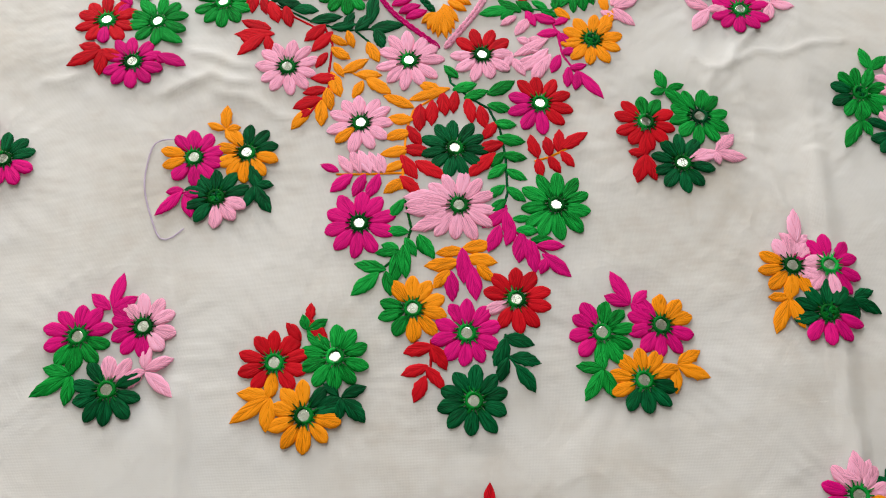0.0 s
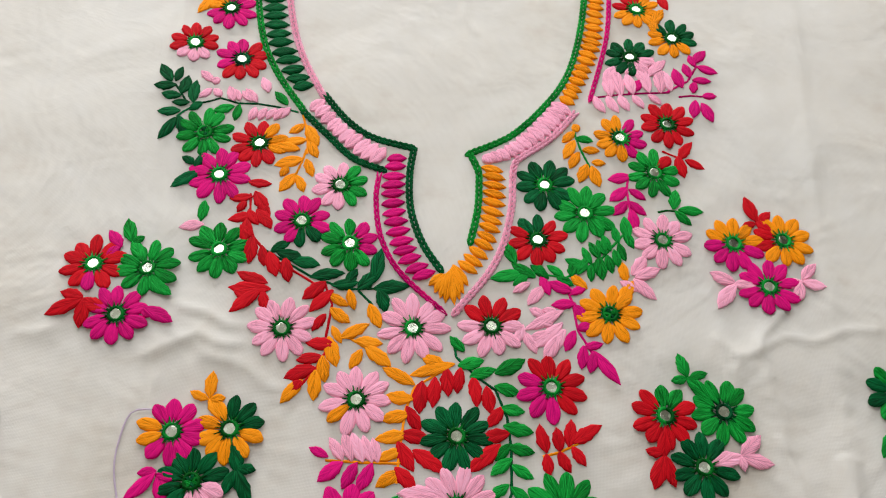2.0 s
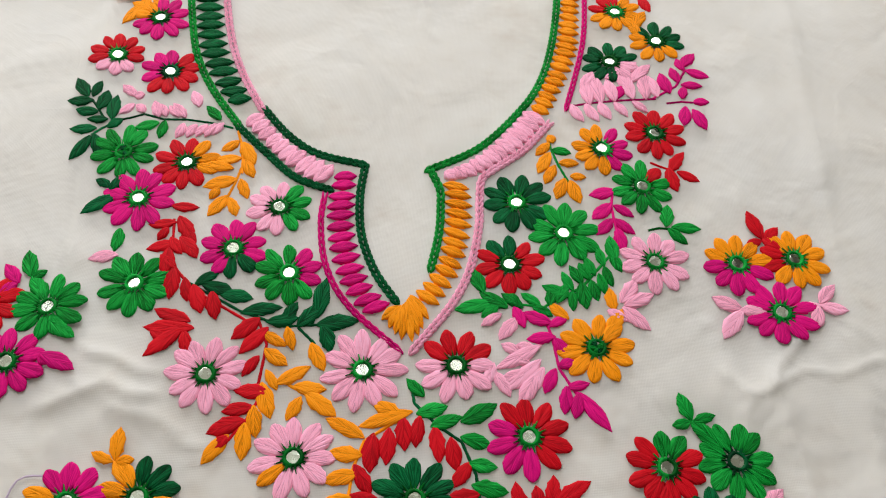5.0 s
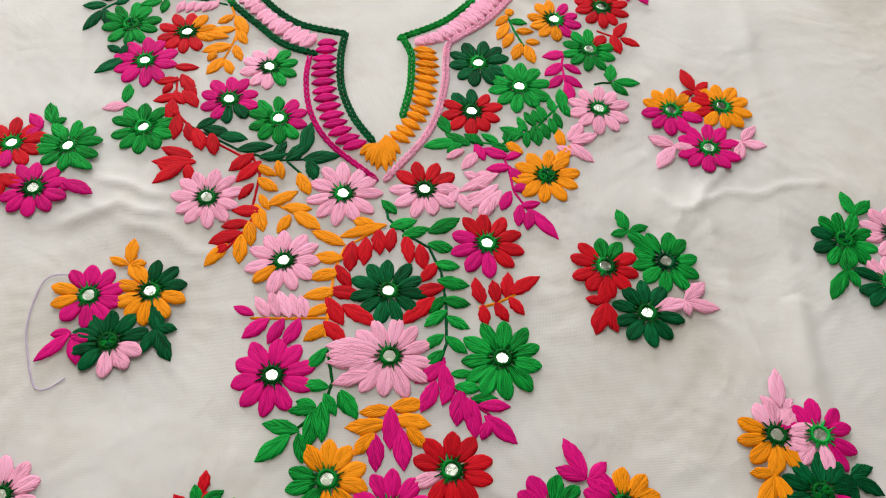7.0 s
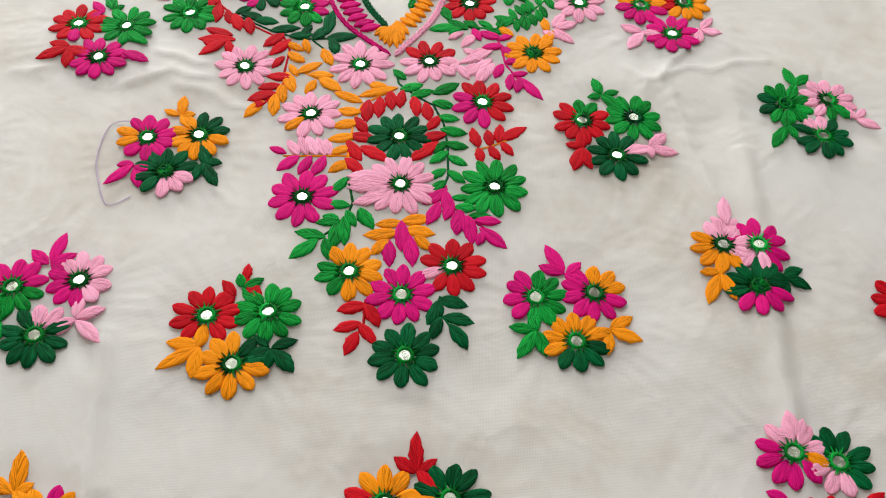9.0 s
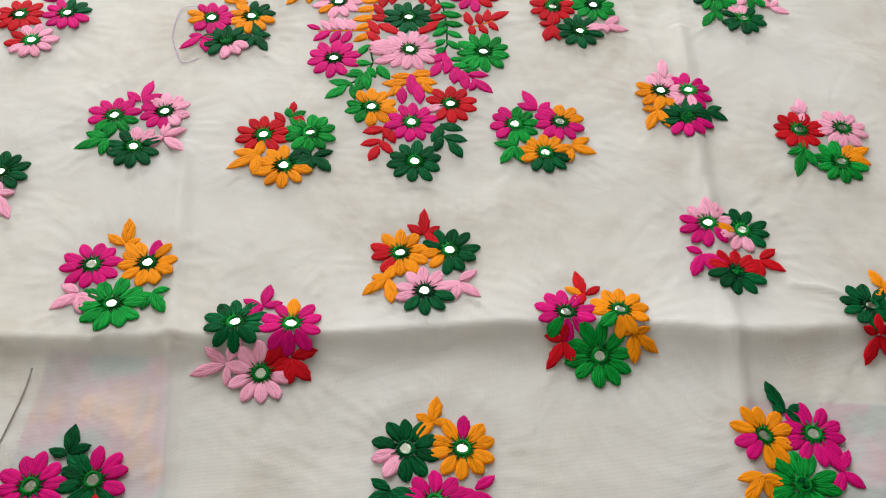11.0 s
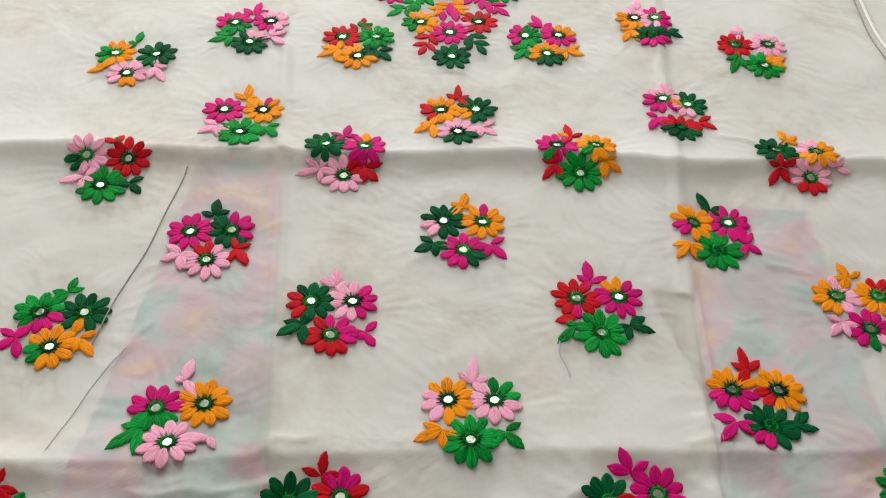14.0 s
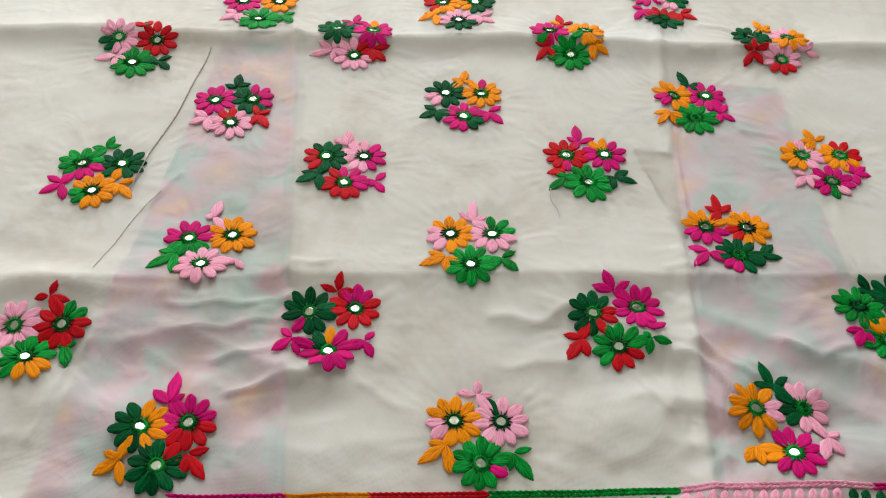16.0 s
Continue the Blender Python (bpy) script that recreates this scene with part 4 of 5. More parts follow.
spray("spray", "o", [(0.009, 0.28), (-0.007, 0.268), (-0.011, 0.254), (-0.012, 0.229), (-0.012, 0.214)],
      [("o", 0.009, 0.281, -0.004, 0.287), ("o", 0.013, 0.283, -0.009, 0.275), ("o", -0.008, 0.27, -0.025, 0.278), ("o", -0.008, 0.261, -0.022, 0.262), ("o", -0.009, 0.252, -0.023, 0.248), ("o", -0.009, 0.241, -0.025, 0.237), ("o", -0.011, 0.232, -0.023, 0.226), ("o", -0.011, 0.22, -0.022, 0.212)])
spray("spray", None, [],
      [("r", -0.003, 0.271, -0.003, 0.254), ("r", 0.004, 0.274, 0.004, 0.258), ("r", 0.01, 0.28, 0.012, 0.265), ("r", 0.018, 0.281, 0.017, 0.267), ("r", 0.025, 0.276, 0.028, 0.26), ("r", 0.033, 0.271, 0.036, 0.257), ("r", 0.042, 0.26, 0.035, 0.249), ("r", 0.046, 0.246, 0.032, 0.242), ("r", 0.041, 0.239, 0.025, 0.224), ("r", -0.01, 0.256, -0.002, 0.244), ("r", -0.012, 0.241, 0.003, 0.24), ("r", -0.013, 0.236, -0.004, 0.222), ("r", -0.004, 0.232, 0.012, 0.222), ("r", -0.013, 0.222, -0.002, 0.212)])
spray("spray", "d", [(0.013, 0.297), (0.015, 0.288), (0.027, 0.277), (0.038, 0.27), (0.045, 0.255), (0.048, 0.238), (0.049, 0.214), (0.046, 0.203)],
      [("g", 0.019, 0.292, 0.011, 0.3), ("g", 0.017, 0.283, 0.03, 0.287), ("g", 0.024, 0.277, 0.037, 0.282), ("g", 0.038, 0.28, 0.053, 0.289), ("g", 0.038, 0.272, 0.051, 0.269), ("g", 0.042, 0.26, 0.054, 0.259), ("g", 0.044, 0.25, 0.059, 0.248), ("g", 0.047, 0.239, 0.06, 0.237), ("g", 0.047, 0.24, 0.04, 0.231), ("g", 0.049, 0.229, 0.06, 0.223), ("g", 0.048, 0.232, 0.038, 0.223), ("g", 0.049, 0.217, 0.059, 0.209), ("g", 0.047, 0.218, 0.037, 0.21), ("g", 0.047, 0.209, 0.038, 0.201)])
spray("sprig", "o", [(0.065, 0.235), (0.074, 0.238), (0.085, 0.244)],
      [("r", 0.067, 0.238, 0.063, 0.252), ("r", 0.074, 0.239, 0.072, 0.251), ("r", 0.079, 0.242, 0.08, 0.256), ("r", 0.082, 0.244, 0.096, 0.254), ("r", 0.067, 0.236, 0.069, 0.225), ("r", 0.074, 0.238, 0.08, 0.228), ("r", 0.081, 0.241, 0.088, 0.232)])
spray("sprig", "o", [(-0.051, 0.224), (-0.031, 0.224), (-0.011, 0.225)],
      [("p", -0.042, 0.225, -0.05, 0.236), ("p", -0.037, 0.225, -0.043, 0.239), ("p", -0.031, 0.225, -0.038, 0.239), ("p", -0.026, 0.225, -0.032, 0.238), ("p", -0.023, 0.225, -0.027, 0.237), ("m", -0.05, 0.226, -0.06, 0.23), ("m", -0.042, 0.223, -0.053, 0.213), ("m", -0.034, 0.223, -0.04, 0.21), ("m", -0.026, 0.223, -0.032, 0.209)])
spray("sprig", None, [],
      [("p", 0.01, 0.21, -0.01, 0.209), ("p", 0.011, 0.202, -0.009, 0.2), ("p", 0.012, 0.195, -0.005, 0.189), ("p", 0.008, 0.206, -0.01, 0.204)])
spray("spray", "r", [(-0.056, 0.293), (-0.063, 0.275), (-0.075, 0.257)],
      [("r", -0.055, 0.29, -0.07, 0.29), ("r", -0.061, 0.282, -0.074, 0.279), ("r", -0.064, 0.275, -0.079, 0.268), ("r", -0.07, 0.267, -0.076, 0.26), ("o", -0.058, 0.294, -0.052, 0.278), ("o", -0.06, 0.282, -0.057, 0.268), ("o", -0.063, 0.273, -0.062, 0.257), ("o", -0.07, 0.267, -0.079, 0.254)])
spray("sprig", "o", [(-0.05, 0.297), (-0.037, 0.29), (-0.029, 0.284)],
      [("o", -0.051, 0.295, -0.037, 0.304), ("o", -0.042, 0.294, -0.028, 0.293), ("o", -0.039, 0.288, -0.044, 0.277), ("o", -0.036, 0.29, -0.022, 0.28)])
spray("spray", "d", [(-0.105, 0.347), (-0.075, 0.332), (-0.052, 0.325), (-0.036, 0.327)],
      [("d", -0.099, 0.345, -0.089, 0.353), ("d", -0.095, 0.345, -0.08, 0.342), ("d", -0.085, 0.34, -0.07, 0.339), ("d", -0.073, 0.331, -0.055, 0.335), ("d", -0.06, 0.327, -0.046, 0.33), ("d", -0.052, 0.327, -0.047, 0.338), ("d", -0.045, 0.326, -0.036, 0.338), ("d", -0.036, 0.332, -0.034, 0.352), ("d", -0.035, 0.327, -0.016, 0.33), ("d", -0.033, 0.326, -0.028, 0.313)])
spray("sprig", "d", [(-0.045, 0.325), (-0.036, 0.317), (-0.031, 0.303)],
      [("o", -0.05, 0.324, -0.046, 0.313), ("o", -0.037, 0.316, -0.03, 0.303)])
spray("spray", "r", [(-0.118, 0.384), (-0.114, 0.357), (-0.1, 0.342), (-0.071, 0.327)],
      [("r", -0.12, 0.392, -0.107, 0.392), ("r", -0.117, 0.382, -0.13, 0.38), ("r", -0.115, 0.385, -0.106, 0.373), ("r", -0.115, 0.369, -0.128, 0.365), ("r", -0.112, 0.372, -0.102, 0.361), ("r", -0.117, 0.365, -0.116, 0.35), ("r", -0.112, 0.353, -0.111, 0.337), ("r", -0.105, 0.348, -0.102, 0.336), ("r", -0.1, 0.344, -0.094, 0.33), ("r", -0.09, 0.341, -0.086, 0.327)])
spray("sprig", None, [],
      [("r", -0.097, 0.321, -0.119, 0.32), ("r", -0.102, 0.32, -0.116, 0.305), ("r", -0.099, 0.325, -0.116, 0.33), ("r", -0.1, 0.319, -0.097, 0.308), ("r", -0.105, 0.32, -0.107, 0.31)])
spray("spray", "r", [(-0.065, 0.328), (-0.059, 0.315), (-0.06, 0.294)],
      [("r", -0.065, 0.328, -0.076, 0.317), ("r", -0.06, 0.323, -0.071, 0.31), ("r", -0.062, 0.308, -0.068, 0.298), ("o", -0.061, 0.321, -0.05, 0.315), ("o", -0.059, 0.312, -0.048, 0.305), ("o", -0.057, 0.301, -0.051, 0.292)])
spray("sprig", None, [],
      [("d", -0.157, 0.403, -0.165, 0.407), ("d", -0.153, 0.397, -0.167, 0.385), ("d", -0.156, 0.4, -0.151, 0.411), ("g", -0.145, 0.376, -0.145, 0.363), ("p", -0.143, 0.36, -0.156, 0.357)])
spray("sprig", None, [],
      [("o", -0.167, 0.564, -0.189, 0.573), ("o", -0.165, 0.553, -0.191, 0.547), ("o", -0.171, 0.544, -0.179, 0.527), ("o", -0.158, 0.559, -0.173, 0.564), ("o", -0.156, 0.55, -0.149, 0.556), ("o", -0.169, 0.551, -0.171, 0.534)])
spray("sprig", None, [],
      [("p", -0.16, 0.584, -0.182, 0.587), ("p", -0.159, 0.578, -0.17, 0.571), ("p", -0.153, 0.584, -0.157, 0.563), ("p", -0.16, 0.595, -0.172, 0.608), ("p", -0.157, 0.593, -0.152, 0.609), ("p", -0.159, 0.604, -0.162, 0.617)])
spray("sprig", "m", [(0.123, 0.599), (0.129, 0.618), (0.139, 0.639)],
      [("m", 0.123, 0.608, 0.111, 0.616), ("m", 0.123, 0.596, 0.113, 0.608), ("m", 0.129, 0.616, 0.141, 0.625), ("m", 0.129, 0.622, 0.118, 0.628), ("m", 0.133, 0.629, 0.147, 0.638), ("m", 0.132, 0.631, 0.122, 0.64)])
spray("spray", "m", [(0.092, 0.48), (0.109, 0.484), (0.126, 0.487), (0.146, 0.49)],
      [("p", 0.106, 0.483, 0.103, 0.503), ("p", 0.113, 0.484, 0.11, 0.506), ("p", 0.121, 0.486, 0.117, 0.502), ("p", 0.132, 0.489, 0.128, 0.508), ("p", 0.14, 0.49, 0.139, 0.511), ("p", 0.147, 0.492, 0.143, 0.507), ("p", 0.095, 0.481, 0.102, 0.469), ("p", 0.104, 0.482, 0.111, 0.47), ("p", 0.112, 0.483, 0.118, 0.472), ("p", 0.121, 0.484, 0.128, 0.475), ("p", 0.132, 0.486, 0.14, 0.479), ("m", 0.119, 0.487, 0.128, 0.498)])
spray("spray", "g", [(0.041, 0.363), (0.049, 0.346), (0.077, 0.344), (0.097, 0.357), (0.116, 0.382)],
      [("g", 0.046, 0.351, 0.04, 0.364), ("g", 0.049, 0.344, 0.033, 0.339), ("g", 0.058, 0.343, 0.045, 0.35), ("g", 0.066, 0.343, 0.056, 0.35), ("g", 0.075, 0.345, 0.066, 0.351), ("g", 0.08, 0.345, 0.081, 0.355), ("g", 0.09, 0.351, 0.077, 0.356), ("g", 0.097, 0.359, 0.091, 0.369), ("g", 0.104, 0.365, 0.099, 0.375), ("g", 0.097, 0.359, 0.099, 0.345), ("g", 0.106, 0.365, 0.109, 0.354), ("g", 0.113, 0.378, 0.118, 0.368), ("g", 0.115, 0.375, 0.113, 0.389)])
spray("sprig", None, [],
      [("p", 0.055, 0.338, 0.046, 0.331), ("p", 0.063, 0.336, 0.055, 0.324), ("p", 0.074, 0.321, 0.054, 0.308), ("p", 0.074, 0.313, 0.058, 0.297), ("p", 0.072, 0.305, 0.065, 0.291), ("p", 0.072, 0.32, 0.063, 0.321), ("p", 0.052, 0.31, 0.049, 0.299)])
spray("spray", "m", [(0.076, 0.341), (0.081, 0.327), (0.084, 0.31), (0.094, 0.294)],
      [("m", 0.067, 0.332, 0.062, 0.343), ("m", 0.08, 0.335, 0.067, 0.34), ("m", 0.08, 0.333, 0.089, 0.339), ("m", 0.082, 0.327, 0.069, 0.325), ("m", 0.082, 0.326, 0.089, 0.318), ("m", 0.082, 0.309, 0.077, 0.297), ("m", 0.084, 0.311, 0.092, 0.314), ("m", 0.087, 0.3, 0.086, 0.287), ("m", 0.088, 0.3, 0.098, 0.303), ("m", 0.093, 0.297, 0.107, 0.28), ("m", 0.093, 0.297, 0.091, 0.285)])
spray("sprig", None, [],
      [("o", 0.089, 0.338, 0.08, 0.346), ("o", 0.113, 0.345, 0.111, 0.357), ("o", 0.109, 0.332, 0.117, 0.345), ("p", 0.117, 0.35, 0.125, 0.363), ("p", 0.119, 0.348, 0.133, 0.355), ("p", 0.118, 0.346, 0.13, 0.335)])
spray("sprig", None, [],
      [("p", 0.125, 0.509, 0.136, 0.519), ("p", 0.117, 0.504, 0.127, 0.512), ("p", 0.133, 0.503, 0.144, 0.517), ("p", 0.103, 0.496, 0.109, 0.509), ("p", 0.129, 0.497, 0.124, 0.507), ("o", 0.137, 0.55, 0.145, 0.565), ("o", 0.14, 0.543, 0.135, 0.555)])
spray("sprig", None, [],
      [("o", -0.165, 0.539, -0.177, 0.545), ("o", -0.177, 0.563, -0.18, 0.548), ("o", -0.157, 0.541, -0.165, 0.55), ("p", -0.168, 0.585, -0.177, 0.573), ("p", -0.16, 0.569, -0.167, 0.563)])
spray("sprig", None, [],
      [("g", 0.054, 0.343, 0.046, 0.336), ("g", 0.064, 0.343, 0.059, 0.351), ("g", 0.072, 0.343, 0.081, 0.339), ("g", 0.084, 0.347, 0.089, 0.358), ("g", 0.092, 0.355, 0.087, 0.365), ("g", 0.101, 0.362, 0.096, 0.371), ("g", 0.102, 0.361, 0.105, 0.35), ("g", 0.092, 0.353, 0.092, 0.343), ("g", 0.109, 0.37, 0.113, 0.359), ("g", 0.109, 0.371, 0.106, 0.382)])
spray("sprig", None, [],
      [("p", 0.069, 0.312, 0.06, 0.315), ("p", 0.068, 0.307, 0.055, 0.301), ("p", 0.076, 0.309, 0.069, 0.295), ("p", 0.064, 0.317, 0.056, 0.321), ("p", 0.053, 0.305, 0.06, 0.294), ("p", 0.11, 0.344, 0.119, 0.339)])
spray("sprig", None, [],
      [("m", 0.052, 0.194, 0.048, 0.181), ("m", 0.071, 0.173, 0.067, 0.164), ("g", -0.002, 0.184, 0.003, 0.174), ("g", -0.013, 0.177, -0.022, 0.179)])
spray("sprig", None, [],
      [("r", -0.12, 0.378, -0.124, 0.371), ("r", -0.113, 0.379, -0.104, 0.37), ("r", -0.117, 0.372, -0.11, 0.363), ("r", -0.12, 0.361, -0.111, 0.354), ("r", -0.116, 0.318, -0.107, 0.314)])
spray("spray", "d", [(-0.098, 0.449), (-0.112, 0.452), (-0.125, 0.453), (-0.138, 0.452), (-0.15, 0.455), (-0.156, 0.452), (-0.164, 0.449), (-0.171, 0.442), (-0.175, 0.436)],
      [("d", -0.167, 0.45, -0.168, 0.467), ("d", -0.1696, 0.4489, -0.1794, 0.4471), ("d", -0.1614, 0.4496, -0.1677, 0.4434), ("d", -0.1737, 0.441, -0.1872, 0.44), ("d", -0.1754, 0.4342, -0.1826, 0.4198), ("d", -0.1736, 0.4362, -0.1674, 0.4228), ("g", -0.1407, 0.4488, -0.1523, 0.4442), ("g", -0.137, 0.4504, -0.138, 0.4386), ("g", -0.1065, 0.4545, -0.1155, 0.4635)])
spray("sprig", "d", [(-0.171, 0.449), (-0.176, 0.456), (-0.181, 0.462)],
      [("d", -0.1836, 0.4648, -0.1934, 0.4782), ("d", -0.1809, 0.4646, -0.1791, 0.4764), ("d", -0.1808, 0.461, -0.1942, 0.461), ("d", -0.1759, 0.4558, -0.1741, 0.4702), ("d", -0.1756, 0.453, -0.1874, 0.454)])
spray("sprig", None, [],
      [("p", -0.1584, 0.4684, -0.1666, 0.4756), ("p", -0.1533, 0.4699, -0.1587, 0.4681), ("p", -0.1574, 0.4616, -0.1637, 0.4544), ("p", -0.1412, 0.4536, -0.1458, 0.4644), ("p", -0.1372, 0.4544, -0.1417, 0.4626), ("p", -0.1304, 0.4544, -0.1367, 0.4616), ("p", -0.1264, 0.4545, -0.1346, 0.4635), ("p", -0.1203, 0.4636, -0.1257, 0.4744), ("p", -0.1503, 0.4563, -0.1557, 0.4617)])
spray("sprig", None, [],
      [("p", -0.1262, 0.4494, -0.1288, 0.4396), ("p", -0.1192, 0.4495, -0.1228, 0.4405), ("p", -0.1132, 0.4496, -0.1178, 0.4414), ("p", -0.1082, 0.4505, -0.1128, 0.4415), ("p", -0.1042, 0.4516, -0.1088, 0.4434)])
spray("sprig", "o", [(-0.095, 0.447), (-0.092, 0.439), (-0.089, 0.426), (-0.088, 0.417)],
      [("o", -0.0934, 0.4396, -0.1015, 0.4324), ("o", -0.0905, 0.4382, -0.0825, 0.4248), ("o", -0.0908, 0.4278, -0.1042, 0.4242), ("o", -0.0876, 0.4264, -0.0814, 0.4156)])
spray("sprig", "o", [(-0.089, 0.421), (-0.09, 0.413), (-0.093, 0.4)],
      [("o", -0.0908, 0.4126, -0.1062, 0.4064), ("o", -0.0877, 0.4124, -0.0823, 0.4006), ("o", -0.0934, 0.4003, -0.1006, 0.3877), ("o", -0.0917, 0.3994, -0.0863, 0.3886), ("o", -0.0938, 0.4201, -0.1082, 0.4219), ("o", -0.0982, 0.4056, -0.1018, 0.3984)])
spray("sprig", "r", [(0.133, 0.596), (0.138, 0.591), (0.142, 0.578)],
      [("r", 0.1433, 0.5793, 0.1487, 0.5667), ("r", 0.1452, 0.5952, 0.1498, 0.5808), ("r", 0.1458, 0.5968, 0.1612, 0.5922), ("r", 0.1463, 0.5997, 0.1526, 0.6123), ("r", 0.1373, 0.5987, 0.1427, 0.6113), ("r", 0.1254, 0.5948, 0.1326, 0.6092), ("r", 0.1234, 0.5914, 0.1126, 0.5816), ("r", 0.1255, 0.5916, 0.1345, 0.5853)])
spray("sprig", "m", [(0.116, 0.417), (0.115, 0.41), (0.116, 0.401), (0.117, 0.394)],
      [("m", 0.1172, 0.4198, 0.1038, 0.4162), ("m", 0.1144, 0.4104, 0.1046, 0.4006), ("m", 0.1166, 0.4096, 0.1264, 0.4034), ("m", 0.1146, 0.4005, 0.1064, 0.3906), ("m", 0.1166, 0.4006, 0.1264, 0.3924), ("m", 0.1172, 0.3942, 0.1198, 0.3808)])
spray("sprig", "r", [(0.139, 0.442), (0.144, 0.44), (0.15, 0.438)],
      [("r", 0.1504, 0.4377, 0.1586, 0.4503), ("r", 0.1492, 0.4382, 0.1528, 0.4238), ("r", 0.1546, 0.4367, 0.1654, 0.4313)])
spray("sprig", "g", [(0.134, 0.395), (0.14, 0.397), (0.145, 0.397)],
      [("g", 0.1441, 0.3988, 0.1459, 0.4122), ("g", 0.1478, 0.398, 0.1622, 0.398), ("g", 0.1455, 0.3966, 0.1545, 0.3884)])
spray("spray", "g", [(0.081, 0.453), (0.086, 0.437), (0.092, 0.424)],
      [("o", 0.0816, 0.4432, 0.0754, 0.4298), ("o", 0.0847, 0.4344, 0.0793, 0.4226), ("o", 0.0898, 0.4253, 0.0853, 0.4127), ("o", 0.0932, 0.4242, 0.0978, 0.4107), ("o", 0.0875, 0.437, 0.0975, 0.437), ("o", 0.0934, 0.428, 0.1015, 0.428), ("g", 0.0836, 0.4459, 0.0934, 0.4441), ("o", 0.0816, 0.4506, 0.0744, 0.4424), ("o", 0.0839, 0.4513, 0.0812, 0.4567)])
spray("sprig", "m", [(0.144, 0.49), (0.159, 0.501), (0.166, 0.515)],
      [("m", 0.1645, 0.5176, 0.1725, 0.5284), ("m", 0.1667, 0.5138, 0.1793, 0.5102), ("m", 0.1648, 0.5145, 0.1612, 0.5235), ("m", 0.1608, 0.5046, 0.1572, 0.5154), ("m", 0.1627, 0.502, 0.1743, 0.502), ("m", 0.1548, 0.4958, 0.1502, 0.5102)])
spray("sprig", "m", [(0.152, 0.487), (0.161, 0.489), (0.168, 0.489)],
      [("m", 0.1685, 0.489, 0.1775, 0.49), ("m", 0.1629, 0.4842, 0.1611, 0.4708), ("m", 0.1674, 0.4822, 0.1736, 0.4688), ("m", 0.1621, 0.4915, 0.1639, 0.5005)])
neck = empty("neck_border", -0.068, 0.438)
chain(neck, "p", [(-0.131, 0.612), (-0.127, 0.587), (-0.119, 0.549), (-0.11, 0.516), (-0.099, 0.49), (-0.084, 0.464)])
chain(neck, "d", [(-0.083, 0.465), (-0.066, 0.446), (-0.048, 0.434), (-0.021, 0.428)])
chain(neck, "d", [(-0.021, 0.428), (-0.022, 0.407), (-0.019, 0.382), (-0.01, 0.359), (0.003, 0.341)])
chain(neck, "g", [(-0.153, 0.61), (-0.149, 0.585), (-0.143, 0.556), (-0.131, 0.509), (-0.116, 0.479), (-0.096, 0.452)])
chain(neck, "d", [(-0.095, 0.45), (-0.077, 0.433), (-0.059, 0.417), (-0.04, 0.41)])
chain(neck, "m", [(-0.041, 0.407), (-0.041, 0.387), (-0.035, 0.36), (-0.021, 0.338), (0.006, 0.315)], 0.0034, 0.0046)
ladder(neck, "d", 19, [(-0.149, 0.611), (-0.14, 0.556), (-0.129, 0.509), (-0.115, 0.482), (-0.101, 0.464)],
       [(-0.133, 0.612), (-0.123, 0.558), (-0.113, 0.516), (-0.101, 0.491), (-0.089, 0.468)], 0.0078)
ladder(neck, "p", 10, [(-0.093, 0.453), (-0.075, 0.434), (-0.059, 0.419), (-0.043, 0.412)],
       [(-0.084, 0.463), (-0.067, 0.444), (-0.05, 0.433), (-0.034, 0.425)], 0.0092)
ladder(neck, "m", 14, [(-0.037, 0.421), (-0.039, 0.402), (-0.037, 0.381), (-0.031, 0.359), (-0.021, 0.341), (-0.01, 0.332)],
       [(-0.025, 0.423), (-0.024, 0.405), (-0.022, 0.382), (-0.014, 0.358), (-0.007, 0.347), (0.003, 0.338)], 0.0068)
tagged(neck, "plaited dark green, magenta and pink neckline border on the cloth", "embroidery", "halves of the neckline")
neck = empty("neck_border", 0.047, 0.432)
chain(neck, "g", [(0.087, 0.636), (0.088, 0.61), (0.089, 0.57), (0.084, 0.526), (0.075, 0.493), (0.059, 0.466), (0.04, 0.444), (0.015, 0.428)])
chain(neck, "g", [(0.015, 0.428), (0.021, 0.415), (0.022, 0.404), (0.022, 0.386), (0.019, 0.364)])
chain(neck, "m", [(0.108, 0.637), (0.108, 0.612), (0.107, 0.572), (0.104, 0.532), (0.093, 0.481)], 0.0034, 0.0046)
chain(neck, "p", [(0.083, 0.467), (0.067, 0.445), (0.05, 0.43), (0.044, 0.423), (0.043, 0.409), (0.043, 0.391), (0.039, 0.364), (0.03, 0.341), (0.013, 0.316)])
ladder(neck, "o", 25, [(0.091, 0.628), (0.092, 0.59), (0.09, 0.555), (0.085, 0.521), (0.073, 0.482), (0.068, 0.475)],
       [(0.105, 0.629), (0.104, 0.592), (0.103, 0.556), (0.1, 0.522), (0.085, 0.479), (0.079, 0.469)], 0.0066)
ladder(neck, "p", 13, [(0.067, 0.475), (0.059, 0.462), (0.04, 0.439), (0.02, 0.425)],
       [(0.081, 0.466), (0.067, 0.446), (0.045, 0.428), (0.026, 0.421)], 0.0088)
ladder(neck, "o", 13, [(0.022, 0.421), (0.024, 0.408), (0.024, 0.386), (0.021, 0.365), (0.009, 0.344)],
       [(0.036, 0.419), (0.039, 0.408), (0.039, 0.387), (0.034, 0.361), (0.022, 0.337)], 0.0062)
ladder(neck, "o", 8, [(0.009, 0.346), (0.006, 0.34), (0.002, 0.339)],
       [(0.02, 0.334), (0.01, 0.319), (-0.007, 0.334)], 0.0058)
